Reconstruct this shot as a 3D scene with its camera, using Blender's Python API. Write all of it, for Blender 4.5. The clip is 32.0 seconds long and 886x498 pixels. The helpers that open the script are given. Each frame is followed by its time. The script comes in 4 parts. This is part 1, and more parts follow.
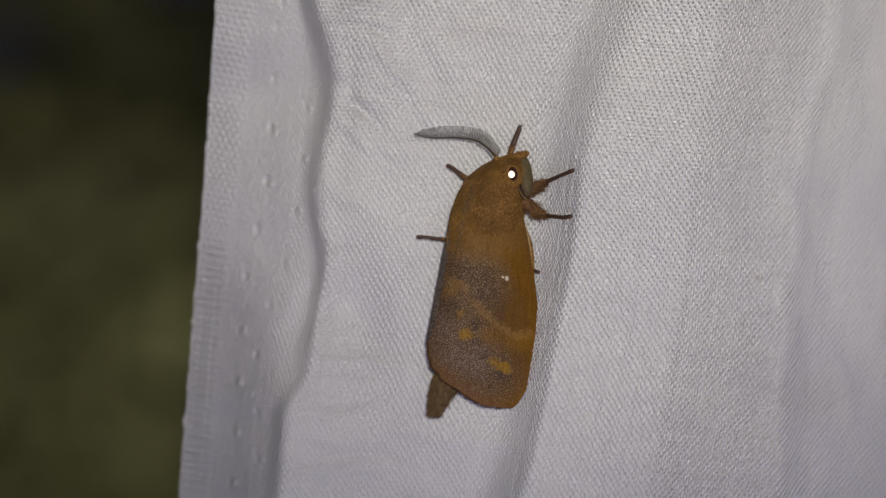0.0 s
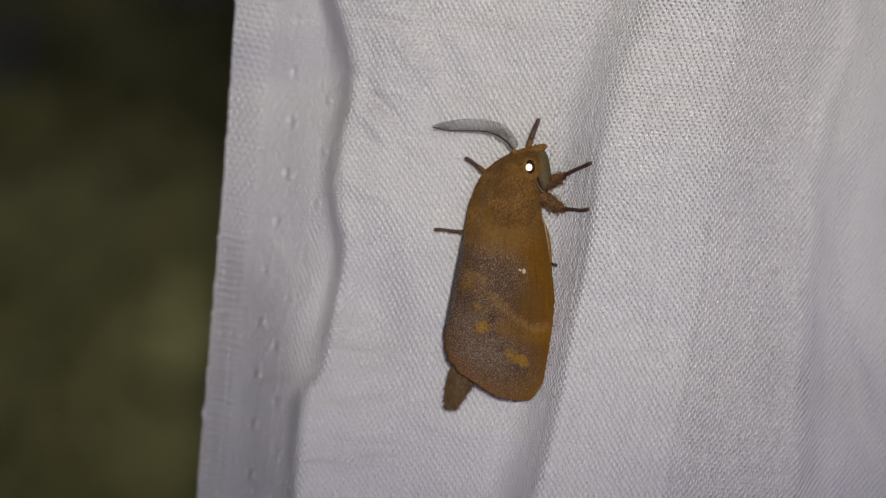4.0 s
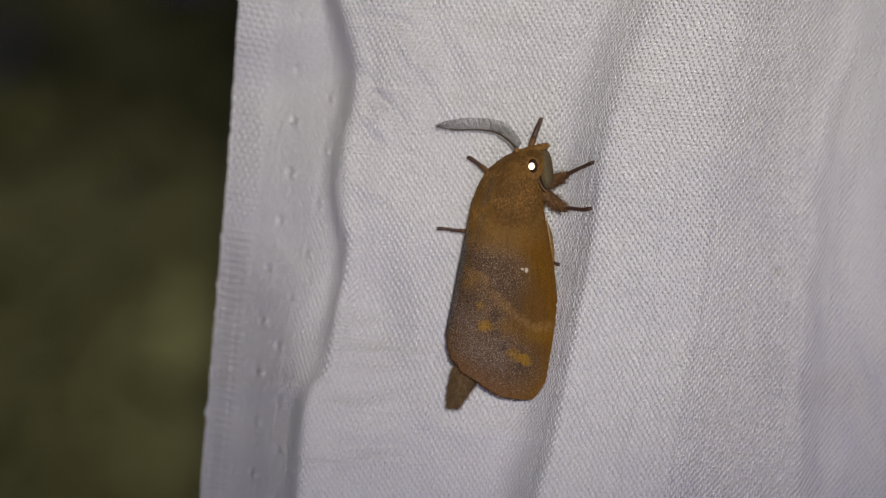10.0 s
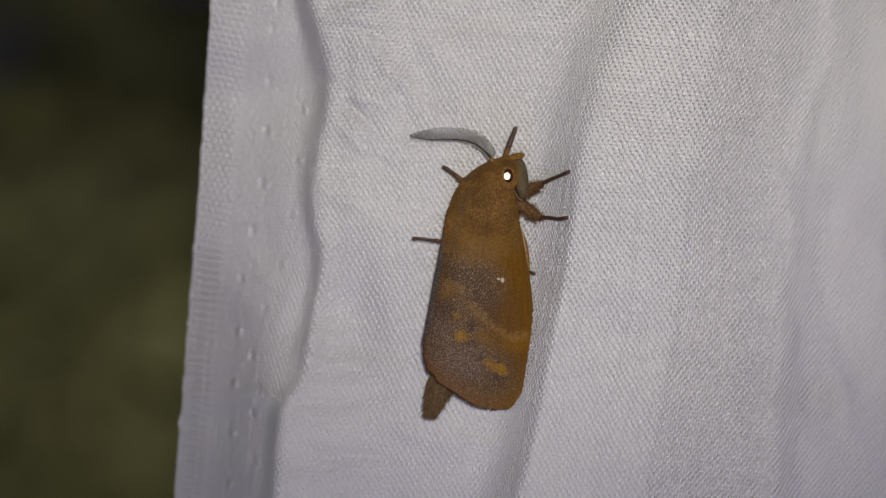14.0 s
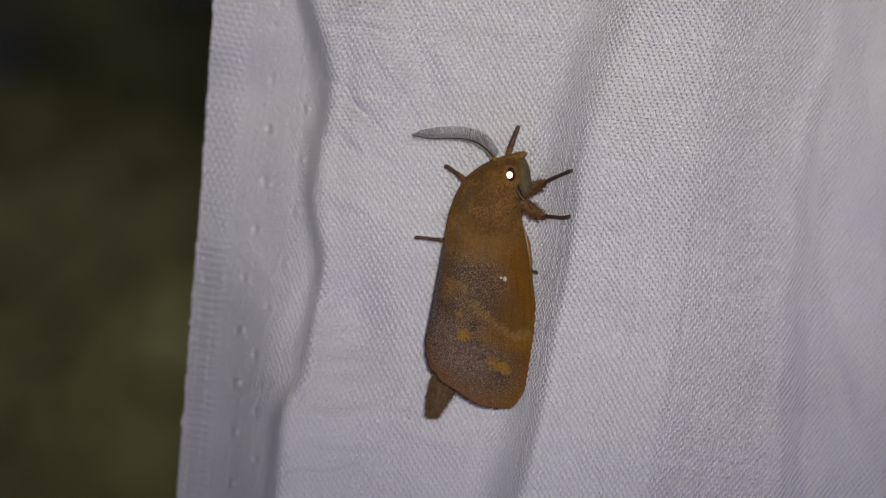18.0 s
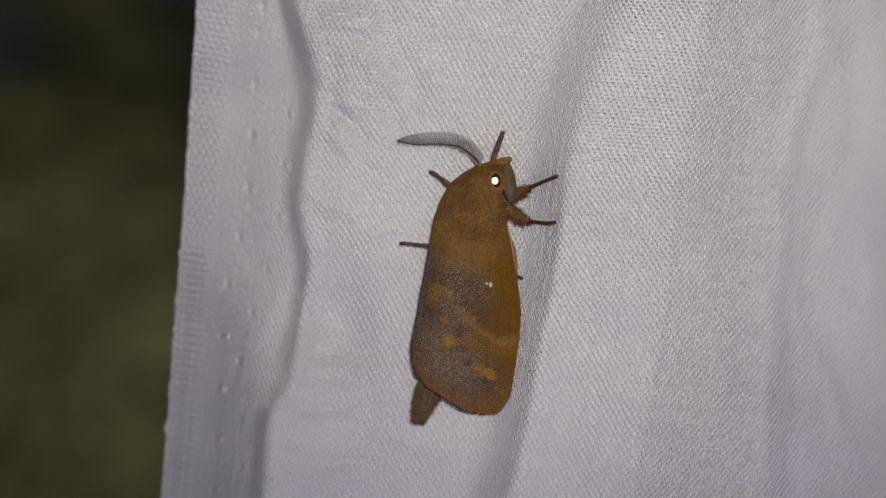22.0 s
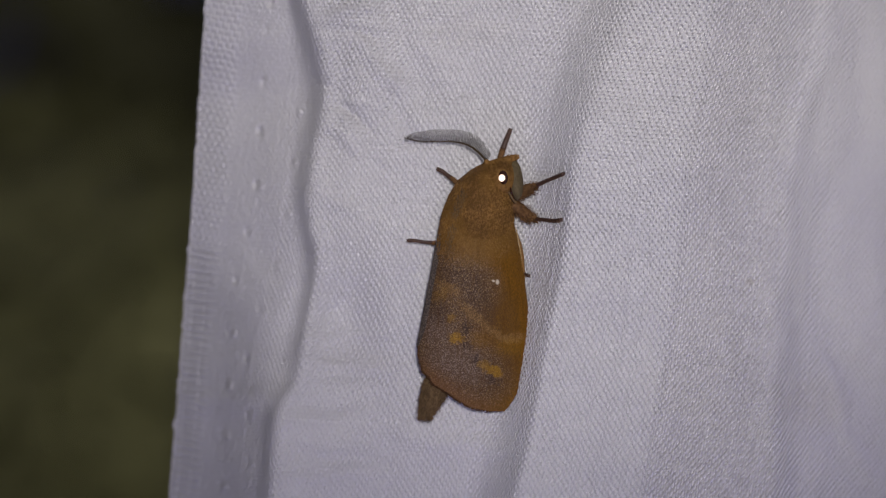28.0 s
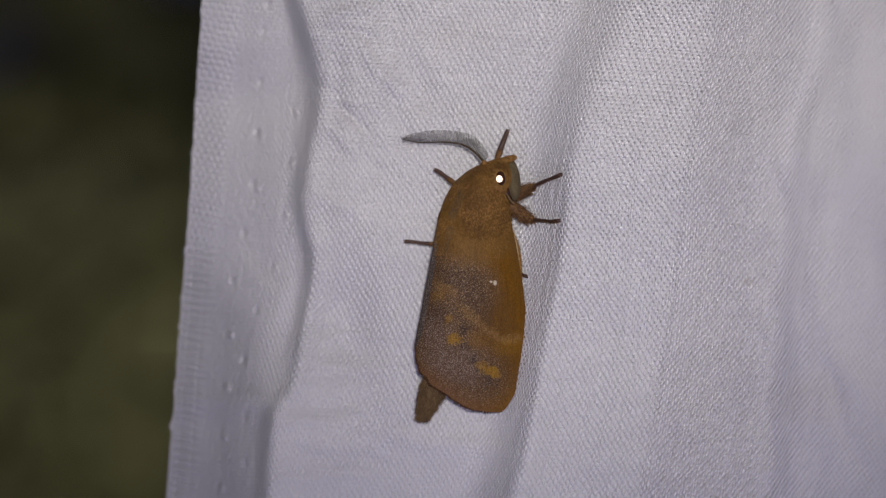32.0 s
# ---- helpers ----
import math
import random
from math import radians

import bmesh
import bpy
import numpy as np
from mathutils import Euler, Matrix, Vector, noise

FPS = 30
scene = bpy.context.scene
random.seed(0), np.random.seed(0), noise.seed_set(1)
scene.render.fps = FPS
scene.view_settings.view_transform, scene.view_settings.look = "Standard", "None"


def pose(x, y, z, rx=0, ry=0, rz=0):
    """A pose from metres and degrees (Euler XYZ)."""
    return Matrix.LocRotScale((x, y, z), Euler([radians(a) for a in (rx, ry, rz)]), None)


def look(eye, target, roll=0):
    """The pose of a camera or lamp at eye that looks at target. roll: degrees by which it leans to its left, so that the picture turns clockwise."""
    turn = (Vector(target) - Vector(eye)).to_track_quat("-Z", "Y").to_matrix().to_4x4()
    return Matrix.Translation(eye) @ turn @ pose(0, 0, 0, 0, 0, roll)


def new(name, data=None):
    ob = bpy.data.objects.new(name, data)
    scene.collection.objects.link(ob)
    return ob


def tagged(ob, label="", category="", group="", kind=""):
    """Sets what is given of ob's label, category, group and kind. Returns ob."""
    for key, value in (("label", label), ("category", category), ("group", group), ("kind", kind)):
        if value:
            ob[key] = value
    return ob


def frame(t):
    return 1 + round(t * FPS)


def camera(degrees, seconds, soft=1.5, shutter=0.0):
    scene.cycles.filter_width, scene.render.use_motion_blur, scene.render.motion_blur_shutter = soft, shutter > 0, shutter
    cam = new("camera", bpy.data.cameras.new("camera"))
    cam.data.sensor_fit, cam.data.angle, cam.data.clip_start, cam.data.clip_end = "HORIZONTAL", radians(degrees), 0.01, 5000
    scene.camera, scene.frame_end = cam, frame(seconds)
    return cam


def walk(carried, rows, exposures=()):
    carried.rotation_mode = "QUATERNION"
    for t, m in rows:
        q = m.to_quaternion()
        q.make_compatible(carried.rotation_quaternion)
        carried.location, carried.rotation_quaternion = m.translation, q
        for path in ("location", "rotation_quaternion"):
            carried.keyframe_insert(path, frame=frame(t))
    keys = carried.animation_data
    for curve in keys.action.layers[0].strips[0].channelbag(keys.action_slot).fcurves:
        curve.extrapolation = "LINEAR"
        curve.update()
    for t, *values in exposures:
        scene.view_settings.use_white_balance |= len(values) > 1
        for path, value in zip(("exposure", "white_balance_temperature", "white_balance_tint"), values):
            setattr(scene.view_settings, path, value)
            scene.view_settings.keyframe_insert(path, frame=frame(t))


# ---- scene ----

# All forms are placed where the camera sees them (x to the right, y down, 16.25 units per mm at the sheet), heights in
# mm toward the lens.
AXIS = 0.9          # height of the lens over the ground, m
DIST = 0.45         # lens to sheet, m
UNIT = 16250.0      # layout units per metre

cam = camera(12.24, 32.0, soft=1.2)
cam.data.dof.use_dof = True
cam.data.dof.focus_distance = DIST - 0.0072
cam.data.dof.aperture_fstop = 15.0
EYE = look((0, -DIST, AXIS), (0, 0, AXIS))
walk(cam, [(0, EYE), (32, EYE)], [(0, 0.11, 6690, 8), (6, 0.20, 6670, 8), (10, 0.20, 6670, 8), (14, 0.15, 6670, 8), (17, 0.09, 6560, 10), (18, 0.01, 6440, 11), (19, 0.02, 6430, 12), (20, 0.10, 6480, 10),
     (22, 0.14, 6620, 9), (24, -0.02, 6440, 12), (28, 0.0, 6270, 15), (30, 0.05, 6270, 15), (32, 0.10, 6320, 15)])

# ---- light: a night, a hand lamp close to the lens, an added dim violet fill lamp low in front ----
world = bpy.data.worlds.new("night")
scene.world = world
world.use_nodes = True
world.node_tree.nodes["Background"].inputs[0].default_value = (0.40, 0.40, 0.85, 1)
world.node_tree.nodes["Background"].inputs[1].default_value = 0.055


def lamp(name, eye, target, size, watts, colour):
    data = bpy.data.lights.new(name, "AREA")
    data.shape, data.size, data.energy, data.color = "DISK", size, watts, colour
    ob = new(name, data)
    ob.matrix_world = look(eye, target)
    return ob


TORCH = (0.075, -1.6, AXIS + 0.12)


def torch(name, watts, half_angle, target):
    data = bpy.data.lights.new(name, "SPOT")
    data.energy, data.color, data.shadow_soft_size = watts, (1.0, 0.955, 0.905), 0.02
    data.spot_size, data.spot_blend = radians(2 * half_angle), 1.0
    new(name, data).matrix_world = look(TORCH, target)


torch("torch_beam", 44.0, 2.2, (0.0135, 0, AXIS + 0.017))
torch("torch_spill", 23.0, 40.0, (0.0, 0, AXIS))
# unseen lamp, added to tint and fill the lower cloth
lamp("violet_fill", (-0.01, -0.10, AXIS - 0.13), (0.0, 0, AXIS), 0.06, 0.036, (0.50, 0.46, 1.0))


# ---- layout helpers ----
def at(x, y, h=0.0):
    """The place, relative to the axis, where the camera sees layout point x, y at height h."""
    k = 1 - h / (DIST * 1000)
    return Vector(((x - 784) / UNIT * k, -h / 1000, (441 - y) / UNIT * k))


def eased(ys, xs, soft=40):
    """A smooth curve x(y) through a few values."""
    grid = np.arange(-3000, 4000.0)
    v = np.interp(grid, ys, xs)
    for _ in range(2):
        v = np.convolve(np.pad(v, soft // 2, "edge"), np.ones(soft) / soft, "same")[soft // 2:-(soft // 2)]
    return lambda y: np.interp(y, grid, v)


def mesh_of(name, verts, faces, smooth=True):
    me = bpy.data.meshes.new(name)
    me.from_pydata([tuple(v) for v in verts], [], [tuple(f) for f in faces])
    if smooth:
        me.polygons.foreach_set("use_smooth", [True] * len(me.polygons))
    me.update()
    return me


def part(name, me, material, parent, label="", kind=""):
    ob = new(name, me)
    ob.parent = parent
    me.materials.append(material)
    return tagged(ob, label=label, kind=kind)


def sheet_mesh(name, co, closed=False, gaps=None):
    """A mesh from an array rows x columns x 3; no faces where gaps is true."""
    r, c = co.shape[:2]
    idx = np.arange(r * c, dtype=np.int32).reshape(r, c)
    quads = np.stack([idx[:-1, :-1], idx[:-1, 1:], idx[1:, 1:], idx[1:, :-1]], -1).reshape(-1, 4)
    if gaps is not None:
        g = gaps.reshape(-1)
        quads = quads[~g]
    if closed:
        q2 = np.stack([idx[:-1, -1], idx[:-1, 0], idx[1:, 0], idx[1:, -1]], -1)
        quads = np.concatenate([quads, q2])
    me = bpy.data.meshes.new(name)
    me.vertices.add(r * c)
    me.vertices.foreach_set("co", co.reshape(-1).astype(np.float32))
    me.loops.add(len(quads) * 4)
    me.loops.foreach_set("vertex_index", quads.reshape(-1))
    me.polygons.add(len(quads))
    me.polygons.foreach_set("loop_start", np.arange(len(quads), dtype=np.int32) * 4)
    me.polygons.foreach_set("use_smooth", np.ones(len(quads), dtype=bool))
    me.update(calc_edges=True)
    return me


# ---- materials ----
class Nodes:
    """Short hand for a node material."""

    def __init__(self, name, rough=0.8, sheen=0.0):
        self.mat = bpy.data.materials.new(name)
        self.mat.use_nodes = True
        self.t = self.mat.node_tree
        self.b = self.t.nodes["Principled BSDF"]
        self.b.inputs["Roughness"].default_value = rough
        self.b.inputs["Sheen Weight"].default_value = sheen
        self.obj = self.add("ShaderNodeTexCoord").outputs["Object"]

    def add(self, kind):
        return self.t.nodes.new(kind)

    def put(self, socket, value):
        if isinstance(value, bpy.types.NodeSocket):
            self.t.links.new(value, socket)
        elif isinstance(value, (tuple, list)) and len(value) == 3 and len(socket.default_value) == 4:
            socket.default_value = (*value, 1)
        else:
            socket.default_value = value

    def math(self, op, a, b=0.0, c=None, clamp=False):
        n = self.add("ShaderNodeMath")
        n.operation, n.use_clamp = op, clamp
        self.put(n.inputs[0], a)
        self.put(n.inputs[1], b)
        if c is not None:
            self.put(n.inputs[2], c)
        return n.outputs[0]

    def noise(self, per_m, detail=3.0, stretch=(1, 1, 1), rough=0.6):
        m = self.add("ShaderNodeMapping")
        m.inputs["Scale"].default_value = stretch
        self.put(m.inputs["Vector"], self.obj)
        n = self.add("ShaderNodeTexNoise")
        n.inputs["Scale"].default_value, n.inputs["Detail"].default_value = per_m, detail
        n.inputs["Roughness"].default_value = rough
        self.put(n.inputs["Vector"], m.outputs[0])
        return n.outputs["Fac"]

    def ramp(self, v, lo, hi, to_lo=0.0, to_hi=1.0):
        n = self.add("ShaderNodeMapRange")
        n.interpolation_type = "SMOOTHSTEP"
        for k, val in zip(("Value", "From Min", "From Max", "To Min", "To Max"), (v, lo, hi, to_lo, to_hi)):
            self.put(n.inputs[k], val)
        return n.outputs[0]

    def mix(self, f, a, b):
        n = self.add("ShaderNodeMix")
        n.data_type = "RGBA"
        self.put(n.inputs[0], f)
        self.put(n.inputs[6], a)
        self.put(n.inputs[7], b)
        return n.outputs[2]

    def layout(self):
        """x and y of the layout, with a little wobble, as sockets."""
        s = self.add("ShaderNodeSeparateXYZ")
        self.put(s.inputs[0], self.obj)
        return self.math("MULTIPLY_ADD", s.outputs[0], UNIT, 784.0), self.math("MULTIPLY_ADD", s.outputs[2], -UNIT, 441.0)

    def blob(self, xy, cx, cy, rx, ry, turn=0.0, soft=0.5):
        """1 inside an ellipse of the layout, 0 outside, with a soft rim."""
        c, s = math.cos(radians(turn)), math.sin(radians(turn))
        dx, dy = self.math("SUBTRACT", xy[0], cx), self.math("SUBTRACT", xy[1], cy)
        u = self.math("ADD", self.math("MULTIPLY", dx, c / rx), self.math("MULTIPLY", dy, s / rx))
        v = self.math("ADD", self.math("MULTIPLY", dx, -s / ry), self.math("MULTIPLY", dy, c / ry))
        d = self.math("ADD", self.math("MULTIPLY", u, u), self.math("MULTIPLY", v, v))
        return self.ramp(d, 1 + soft, 1 - soft)

    def colour(self, c):
        self.put(self.b.inputs["Base Color"], c)

    def bump(self, h, dist, strength=1.0):
        n = self.add("ShaderNodeBump")
        n.inputs["Distance"].default_value, n.inputs["Strength"].default_value = dist, strength
        self.put(n.inputs["Height"], h)
        self.put(self.b.inputs["Normal"], n.outputs[0])


def cotton():
    n = Nodes("white_cotton", 0.26, 0.0)
    n.b.inputs["Specular IOR Level"].default_value = 0.95
    xy = n.layout()
    c = n.mix(n.ramp(n.noise(60, 3), 0.35, 0.7), (0.90, 0.89, 0.895), (0.85, 0.84, 0.86))
    for cx, cy, rx, ry, k in ((1312, 497, 8, 5, 0.35), (905, 128, 9, 4, 0.12), (1410, 700, 60, 40, 0.10), (655, 640, 90, 16, 0.05), (830, 60, 70, 26, 0.08)):
        c = n.mix(n.math("MULTIPLY", n.blob(xy, cx, cy, rx, ry, 0, 0.9), k), c, (0.55, 0.50, 0.38))
    fine = n.noise(9000, 2, (1.6, 1, 0.5))
    c = n.mix(n.math("MULTIPLY", fine, 0.25), c, (0.76, 0.75, 0.77))
    n.colour(c)
    n.bump(fine, 0.00008, 0.6)
    # thin cloth lets a quarter of the light through
    glow, share = n.add("ShaderNodeBsdfTranslucent"), n.add("ShaderNodeMixShader")
    n.put(glow.inputs["Color"], c)
    n.put(share.inputs[0], 0.26)
    n.put(share.inputs[1], n.b.outputs[0])
    n.put(share.inputs[2], glow.outputs[0])
    n.put(n.t.nodes["Material Output"].inputs["Surface"], share.outputs[0])
    return n.mat


def scales(name):
    """Wing membrane covered with scales: ochre, violet grey dusting, two wavy bands, yellow marks, one white spot."""
    n = Nodes(name, 0.6, 0.0)
    xy = n.layout()
    wob = n.noise(2200, 5)
    x = n.math("ADD", xy[0], n.math("MULTIPLY_ADD", wob, 30.0, -15.0))
    y = n.math("ADD", xy[1], n.math("MULTIPLY_ADD", n.noise(2500, 5, (1, 1, 1.3)), 30.0, -15.0))
    w = (x, y)
    grain = n.noise(7000, 2, (1, 1, 0.6), 0.7)
    fine = n.noise(10500, 2, (1, 1, 0.75), 0.7)
    pale = n.ramp(fine, 0.46, 0.70)
    c = n.mix(n.ramp(grain, 0.3, 0.7), (0.120, 0.055, 0.006), (0.214, 0.097, 0.010))
    # violet grey dusting over the inner half
    dust = n.math("MAXIMUM", n.blob(w, 778, 575, 76, 120, 10, 0.9), n.blob(w, 822, 655, 82, 60, 25, 0.9))
    dust = n.math("MAXIMUM", dust, n.blob(w, 826, 500, 58, 50, 35, 0.95))
    dust = n.math("MAXIMUM", dust, n.blob(w, 796, 470, 46, 30, 20, 0.95))
    tint = n.ramp(n.noise(5200, 2), 0.42, 0.6)
    grey = n.mix(pale, (0.066, 0.038, 0.024), n.mix(tint, (0.40, 0.27, 0.13), (0.40, 0.29, 0.22)))
    c = n.mix(n.math("MULTIPLY", dust, n.ramp(grain, 0.25, 0.7, 0.65, 1.0)), c, grey)
    cool = n.math("MAXIMUM", n.blob(w, 768, 582, 34, 26, 20, 0.95), n.blob(w, 815, 640, 62, 30, 20, 0.95))
    c = n.mix(n.math("MULTIPLY", cool, n.ramp(fine, 0.46, 0.64, 0.05, 0.5)), c, (0.29, 0.235, 0.225))
    # wing base in the fur's tone, darkened for the shade among its hairs
    c = n.mix(n.math("MULTIPLY", n.blob(w, 845, 400, 75, 62, 0, 0.8), 0.8), c, n.mix(grain, (0.14, 0.072, 0.016), (0.27, 0.150, 0.042)))
    # dark umber middle field, with pale scales strewn over it
    field = n.math("MAXIMUM", n.blob(w, 846, 530, 24, 50, -22, 0.9), n.blob(w, 806, 490, 34, 16, 15, 0.95))
    c = n.mix(n.math("MULTIPLY", field, n.ramp(fine, 0.45, 0.65, 0.75, 0.05)), c, (0.055, 0.032, 0.022))
    c = n.mix(n.math("MULTIPLY", n.blob(w, 772, 548, 24, 20, 40, 0.95), n.ramp(fine, 0.5, 0.7, 0.6, 0.05)), c, (0.055, 0.034, 0.026))
    # a thinner brown dusting that reaches toward the front edge
    thin = n.math("MAXIMUM", n.blob(w, 884, 560, 30, 66, -12, 0.95), n.blob(w, 886, 650, 34, 44, 20, 0.95))
    c = n.mix(n.math("MULTIPLY", thin, n.ramp(fine, 0.40, 0.66, 0.62, 0.12)), c, (0.082, 0.045, 0.020))
    # pale bands
    for cx, cy, rx, ry, turn in ((792, 508, 26, 7, 24), (836, 556, 34, 8, 38), (874, 588, 24, 7, 32), (908, 597, 22, 9, -4)):
        c = n.mix(n.math("MULTIPLY", n.blob(w, cx, cy, rx, ry, turn, 0.9), n.ramp(fine, 0.4, 0.65, 0.15, 0.75)), c, (0.30, 0.175, 0.062))
    # yellow marks, each with a dark fleck beside it
    for cx, cy, rx, ry, turn, k in ((808, 597, 13, 9, 15, 1.1), (798, 563, 8, 8, 0, 0.6), (856, 645, 12, 9, 30, 0.8), (874, 655, 14, 9, 15, 1.1), (780, 522, 16, 10, -30, 0.35), (903, 612, 26, 15, 0, 0.3), (845, 600, 14, 12, 20, 0.2)):
        c = n.mix(n.math("MULTIPLY", n.blob(w, cx, cy, rx, ry, turn, 0.95), n.math("MULTIPLY", n.ramp(fine, 0.35, 0.62, 0.35, 1.0), 0.8 * k)), c, (0.36, 0.190, 0.012))
    for cx, cy, rx, ry in ((871, 671, 12, 7), (841, 633, 8, 9), (826, 612, 9, 7), (823, 580, 9, 12)):
        c = n.mix(n.math("MULTIPLY", n.blob(w, cx, cy, rx, ry, 20, 0.95), n.ramp(fine, 0.45, 0.65, 0.8, 0.2)), c, (0.045, 0.028, 0.022))
    # reddish border
    rim = n.ramp(n.math("ADD", n.math("MULTIPLY", xy[0], -0.62), xy[1]), 155, 215)
    c = n.mix(n.math("MULTIPLY", rim, n.ramp(fine, 0.4, 0.65, 0.75, 0.45)), c, (0.175, 0.078, 0.030))
    streak = n.noise(2600, 3, (1, 1, 0.12))
    c = n.mix(n.ramp(streak, 0.5, 0.75, 0.0, 0.45), c, (0.085, 0.036, 0.004))
    # veins near the front edge
    vein = n.add("ShaderNodeTexWave")
    vein.inputs["Scale"].default_value = 260
    vein.inputs["Distortion"].default_value = 1.5
    n.put(vein.inputs["Vector"], n.obj)
    c = n.mix(n.math("MULTIPLY", vein.outputs["Fac"], 0.10), c, (0.10, 0.04, 0.006))
    # white spot
    spot = n.math("MAXIMUM", n.blob(xy, 879, 499, 3.0, 4.2, 0, 0.9), n.blob(xy, 872, 497, 2.6, 1.8, 20, 0.9))
    c = n.mix(spot, c, (0.58, 0.50, 0.38))
    n.colour(c)
    n.b.inputs["Specular IOR Level"].default_value = 0.12
    n.bump(n.noise(9000, 2, (1, 1, 0.5)), 0.00006, 0.8)
    n.put(n.b.inputs["Roughness"], n.ramp(pale, 0, 1, 0.6, 0.38))
    return n.mat


def fuzz(name, dark, light, per_m=3500, rough=0.75, golden=0.0):
    """Velvet of hairs; each hair has its own tone."""
    n = Nodes(name, rough, 0.0)
    n.b.inputs["Specular IOR Level"].default_value = 0.2
    hair = n.add("ShaderNodeNewGeometry").outputs["Random Per Island"]
    big = n.ramp(n.noise(350, 3), 0.35, 0.65)
    c = n.mix(n.ramp(n.math("ADD", n.noise(per_m, 2), n.math("MULTIPLY_ADD", hair, 0.5, -0.25)), 0.3, 0.7), dark, light)
    c = n.mix(n.math("MULTIPLY", big, 0.6), c, tuple(0.72 * v for v in dark))
    gold = n.ramp(n.noise(420, 2, (1, 1, 0.8)), 0.3, 0.9)
    c = n.mix(n.math("MULTIPLY", gold, golden), c, (light[0] * 1.1, light[1] * 1.08, light[2] * 0.55))
    n.colour(c)
    n.bump(n.noise(per_m * 2, 2), 0.00008, 0.7)
    return n.mat


def plain(name, colour, rough, metal=0.0):
    n = Nodes(name, rough)
    n.b.inputs["Metallic"].default_value = metal
    n.colour(n.mix(n.noise(2500, 2), tuple(0.7 * v for v in colour), colour))
    return n.mat


def speckle(name, dark, light):
    """Scales darkened for a shaded side, strewn with pale ones."""
    n = Nodes(name, 0.5)
    c = n.mix(n.ramp(n.noise(11000, 2, (1, 1, 0.7)), 0.42, 0.66), dark, light)
    n.colour(n.mix(n.ramp(n.noise(900, 3), 0.35, 0.7, 0.0, 0.5), c, dark))
    n.bump(n.noise(9000, 2), 0.00006, 0.8)
    return n.mat


COTTON = cotton()
WING = scales("wing_scales")
SHADED_WING = speckle("shaded_wing_scales", (0.030, 0.022, 0.017), (0.30, 0.24, 0.19))
FUR = fuzz("ochre_fur", (0.125, 0.061, 0.015), (0.335, 0.178, 0.058), golden=0.3)
FUR_DARK = fuzz("umber_fur", (0.125, 0.078, 0.038), (0.27, 0.175, 0.085))
FUR_LEG = fuzz("brown_leg_fur", (0.090, 0.044, 0.019), (0.235, 0.125, 0.050))
FACE = fuzz("greyish_face_scales", (0.115, 0.086, 0.044), (0.175, 0.136, 0.072))
TARSUS = plain("dark_chitin", (0.080, 0.040, 0.027), 0.5)
FRINGE = fuzz("rusty_wing_fringe", (0.060, 0.028, 0.013), (0.17, 0.082, 0.034))
SHAFT = plain("brown_antenna_shaft", (0.085, 0.055, 0.024), 0.5)
COMB = plain("grey_antenna_comb", (0.085, 0.072, 0.044), 0.5)
COSTA_GLINT = plain("wing_edge_glint", (0.46, 0.29, 0.11), 0.35)
EYE_DARK = plain("dark_eye", (0.055, 0.020, 0.011), 0.15)
SHINE = plain("eyeshine_mirror", (0.85, 0.66, 0.50), 0.5, 1.0)
THREAD = plain("cotton_thread", (0.80, 0.79, 0.80), 0.9)


# ---- the sheet ----
edge_x = eased((0, 100, 200, 300, 400, 460, 550, 640, 730, 800, 880), (363, 356, 350, 344, 337, 332, 326, 319, 312, 306, 299), 30)
crease_x = eased((-80, 0, 60, 100, 150, 200, 250, 300, 350, 400, 450, 500, 550, 600, 650, 682, 704, 730, 780, 880, 960),
                 (516, 534, 552, 563, 572, 566, 554, 546, 541, 546, 557, 553, 544, 535, 526, 519, 497, 486, 480, 473, 468), 18)
crest_x = eased((-80, 0, 60, 100, 150, 200, 300, 400, 500, 600, 700, 800, 880, 960),
                (1125, 1100, 1078, 1062, 1046, 1030, 1013, 1004, 988, 966, 949, 929, 906, 885), 40)
bend_x = eased((-80, 0, 100, 200, 300, 400, 500, 600, 700, 800, 882, 960),
               (1275, 1267, 1254, 1242, 1226, 1210, 1195, 1179, 1164, 1150, 1138, 1124), 60)
crease_w = eased((-80, 50, 110, 170, 230, 300, 430, 500, 600, 660, 690, 720, 960), (18, 28, 32, 26, 16, 12, 12, 10, 9, 8, 16, 11, 13), 30)
slant_x = eased((-80, 400, 450, 550, 650, 700, 760, 880, 960), (330, 380, 400, 428, 452, 476, 474, 452, 440), 40)
crease_slope = eased((-80, 100, 200, 300, 420, 600, 650, 680, 710, 740, 960), (2.7, 2.3, 2.6, 3.3, 3.3, 3.2, 1.9, 0.6, 0.7, 2.8, 3.2), 26)
flap_slope = eased((-80, 100, 200, 300, 420, 560, 960), (0.18, 0.28, 0.50, 0.60, 0.62, 0.62, 0.60), 60)
near_slope = eased((-80, 80, 160, 240, 400, 520, 700, 960), (0.1, 0.3, 0.8, 1.0, 0.95, 0.85, 0.8, 0.7), 60)
crease_soft = eased((-80, 60, 130, 300, 500, 960), (3, 4, 10, 7, 6, 8), 40)
crest_soft = eased((-80, 60, 200, 320, 960), (15, 13, 8, 4, 4), 60)
crest_slope = eased((-80, 100, 260, 960), (1.6, 1.8, 2.3, 2.2), 60)
face_slope = eased((-80, 100, 400, 600, 880, 960), (0.72, 0.70, 0.64, 0.58, 0.52, 0.52), 60)
lee_depth = eased((-80, 80, 170, 260, 400, 520, 640, 960), (0.0, 0.3, 1.1, 0.9, 0.8, 0.8, 0.3, 0.2), 40)
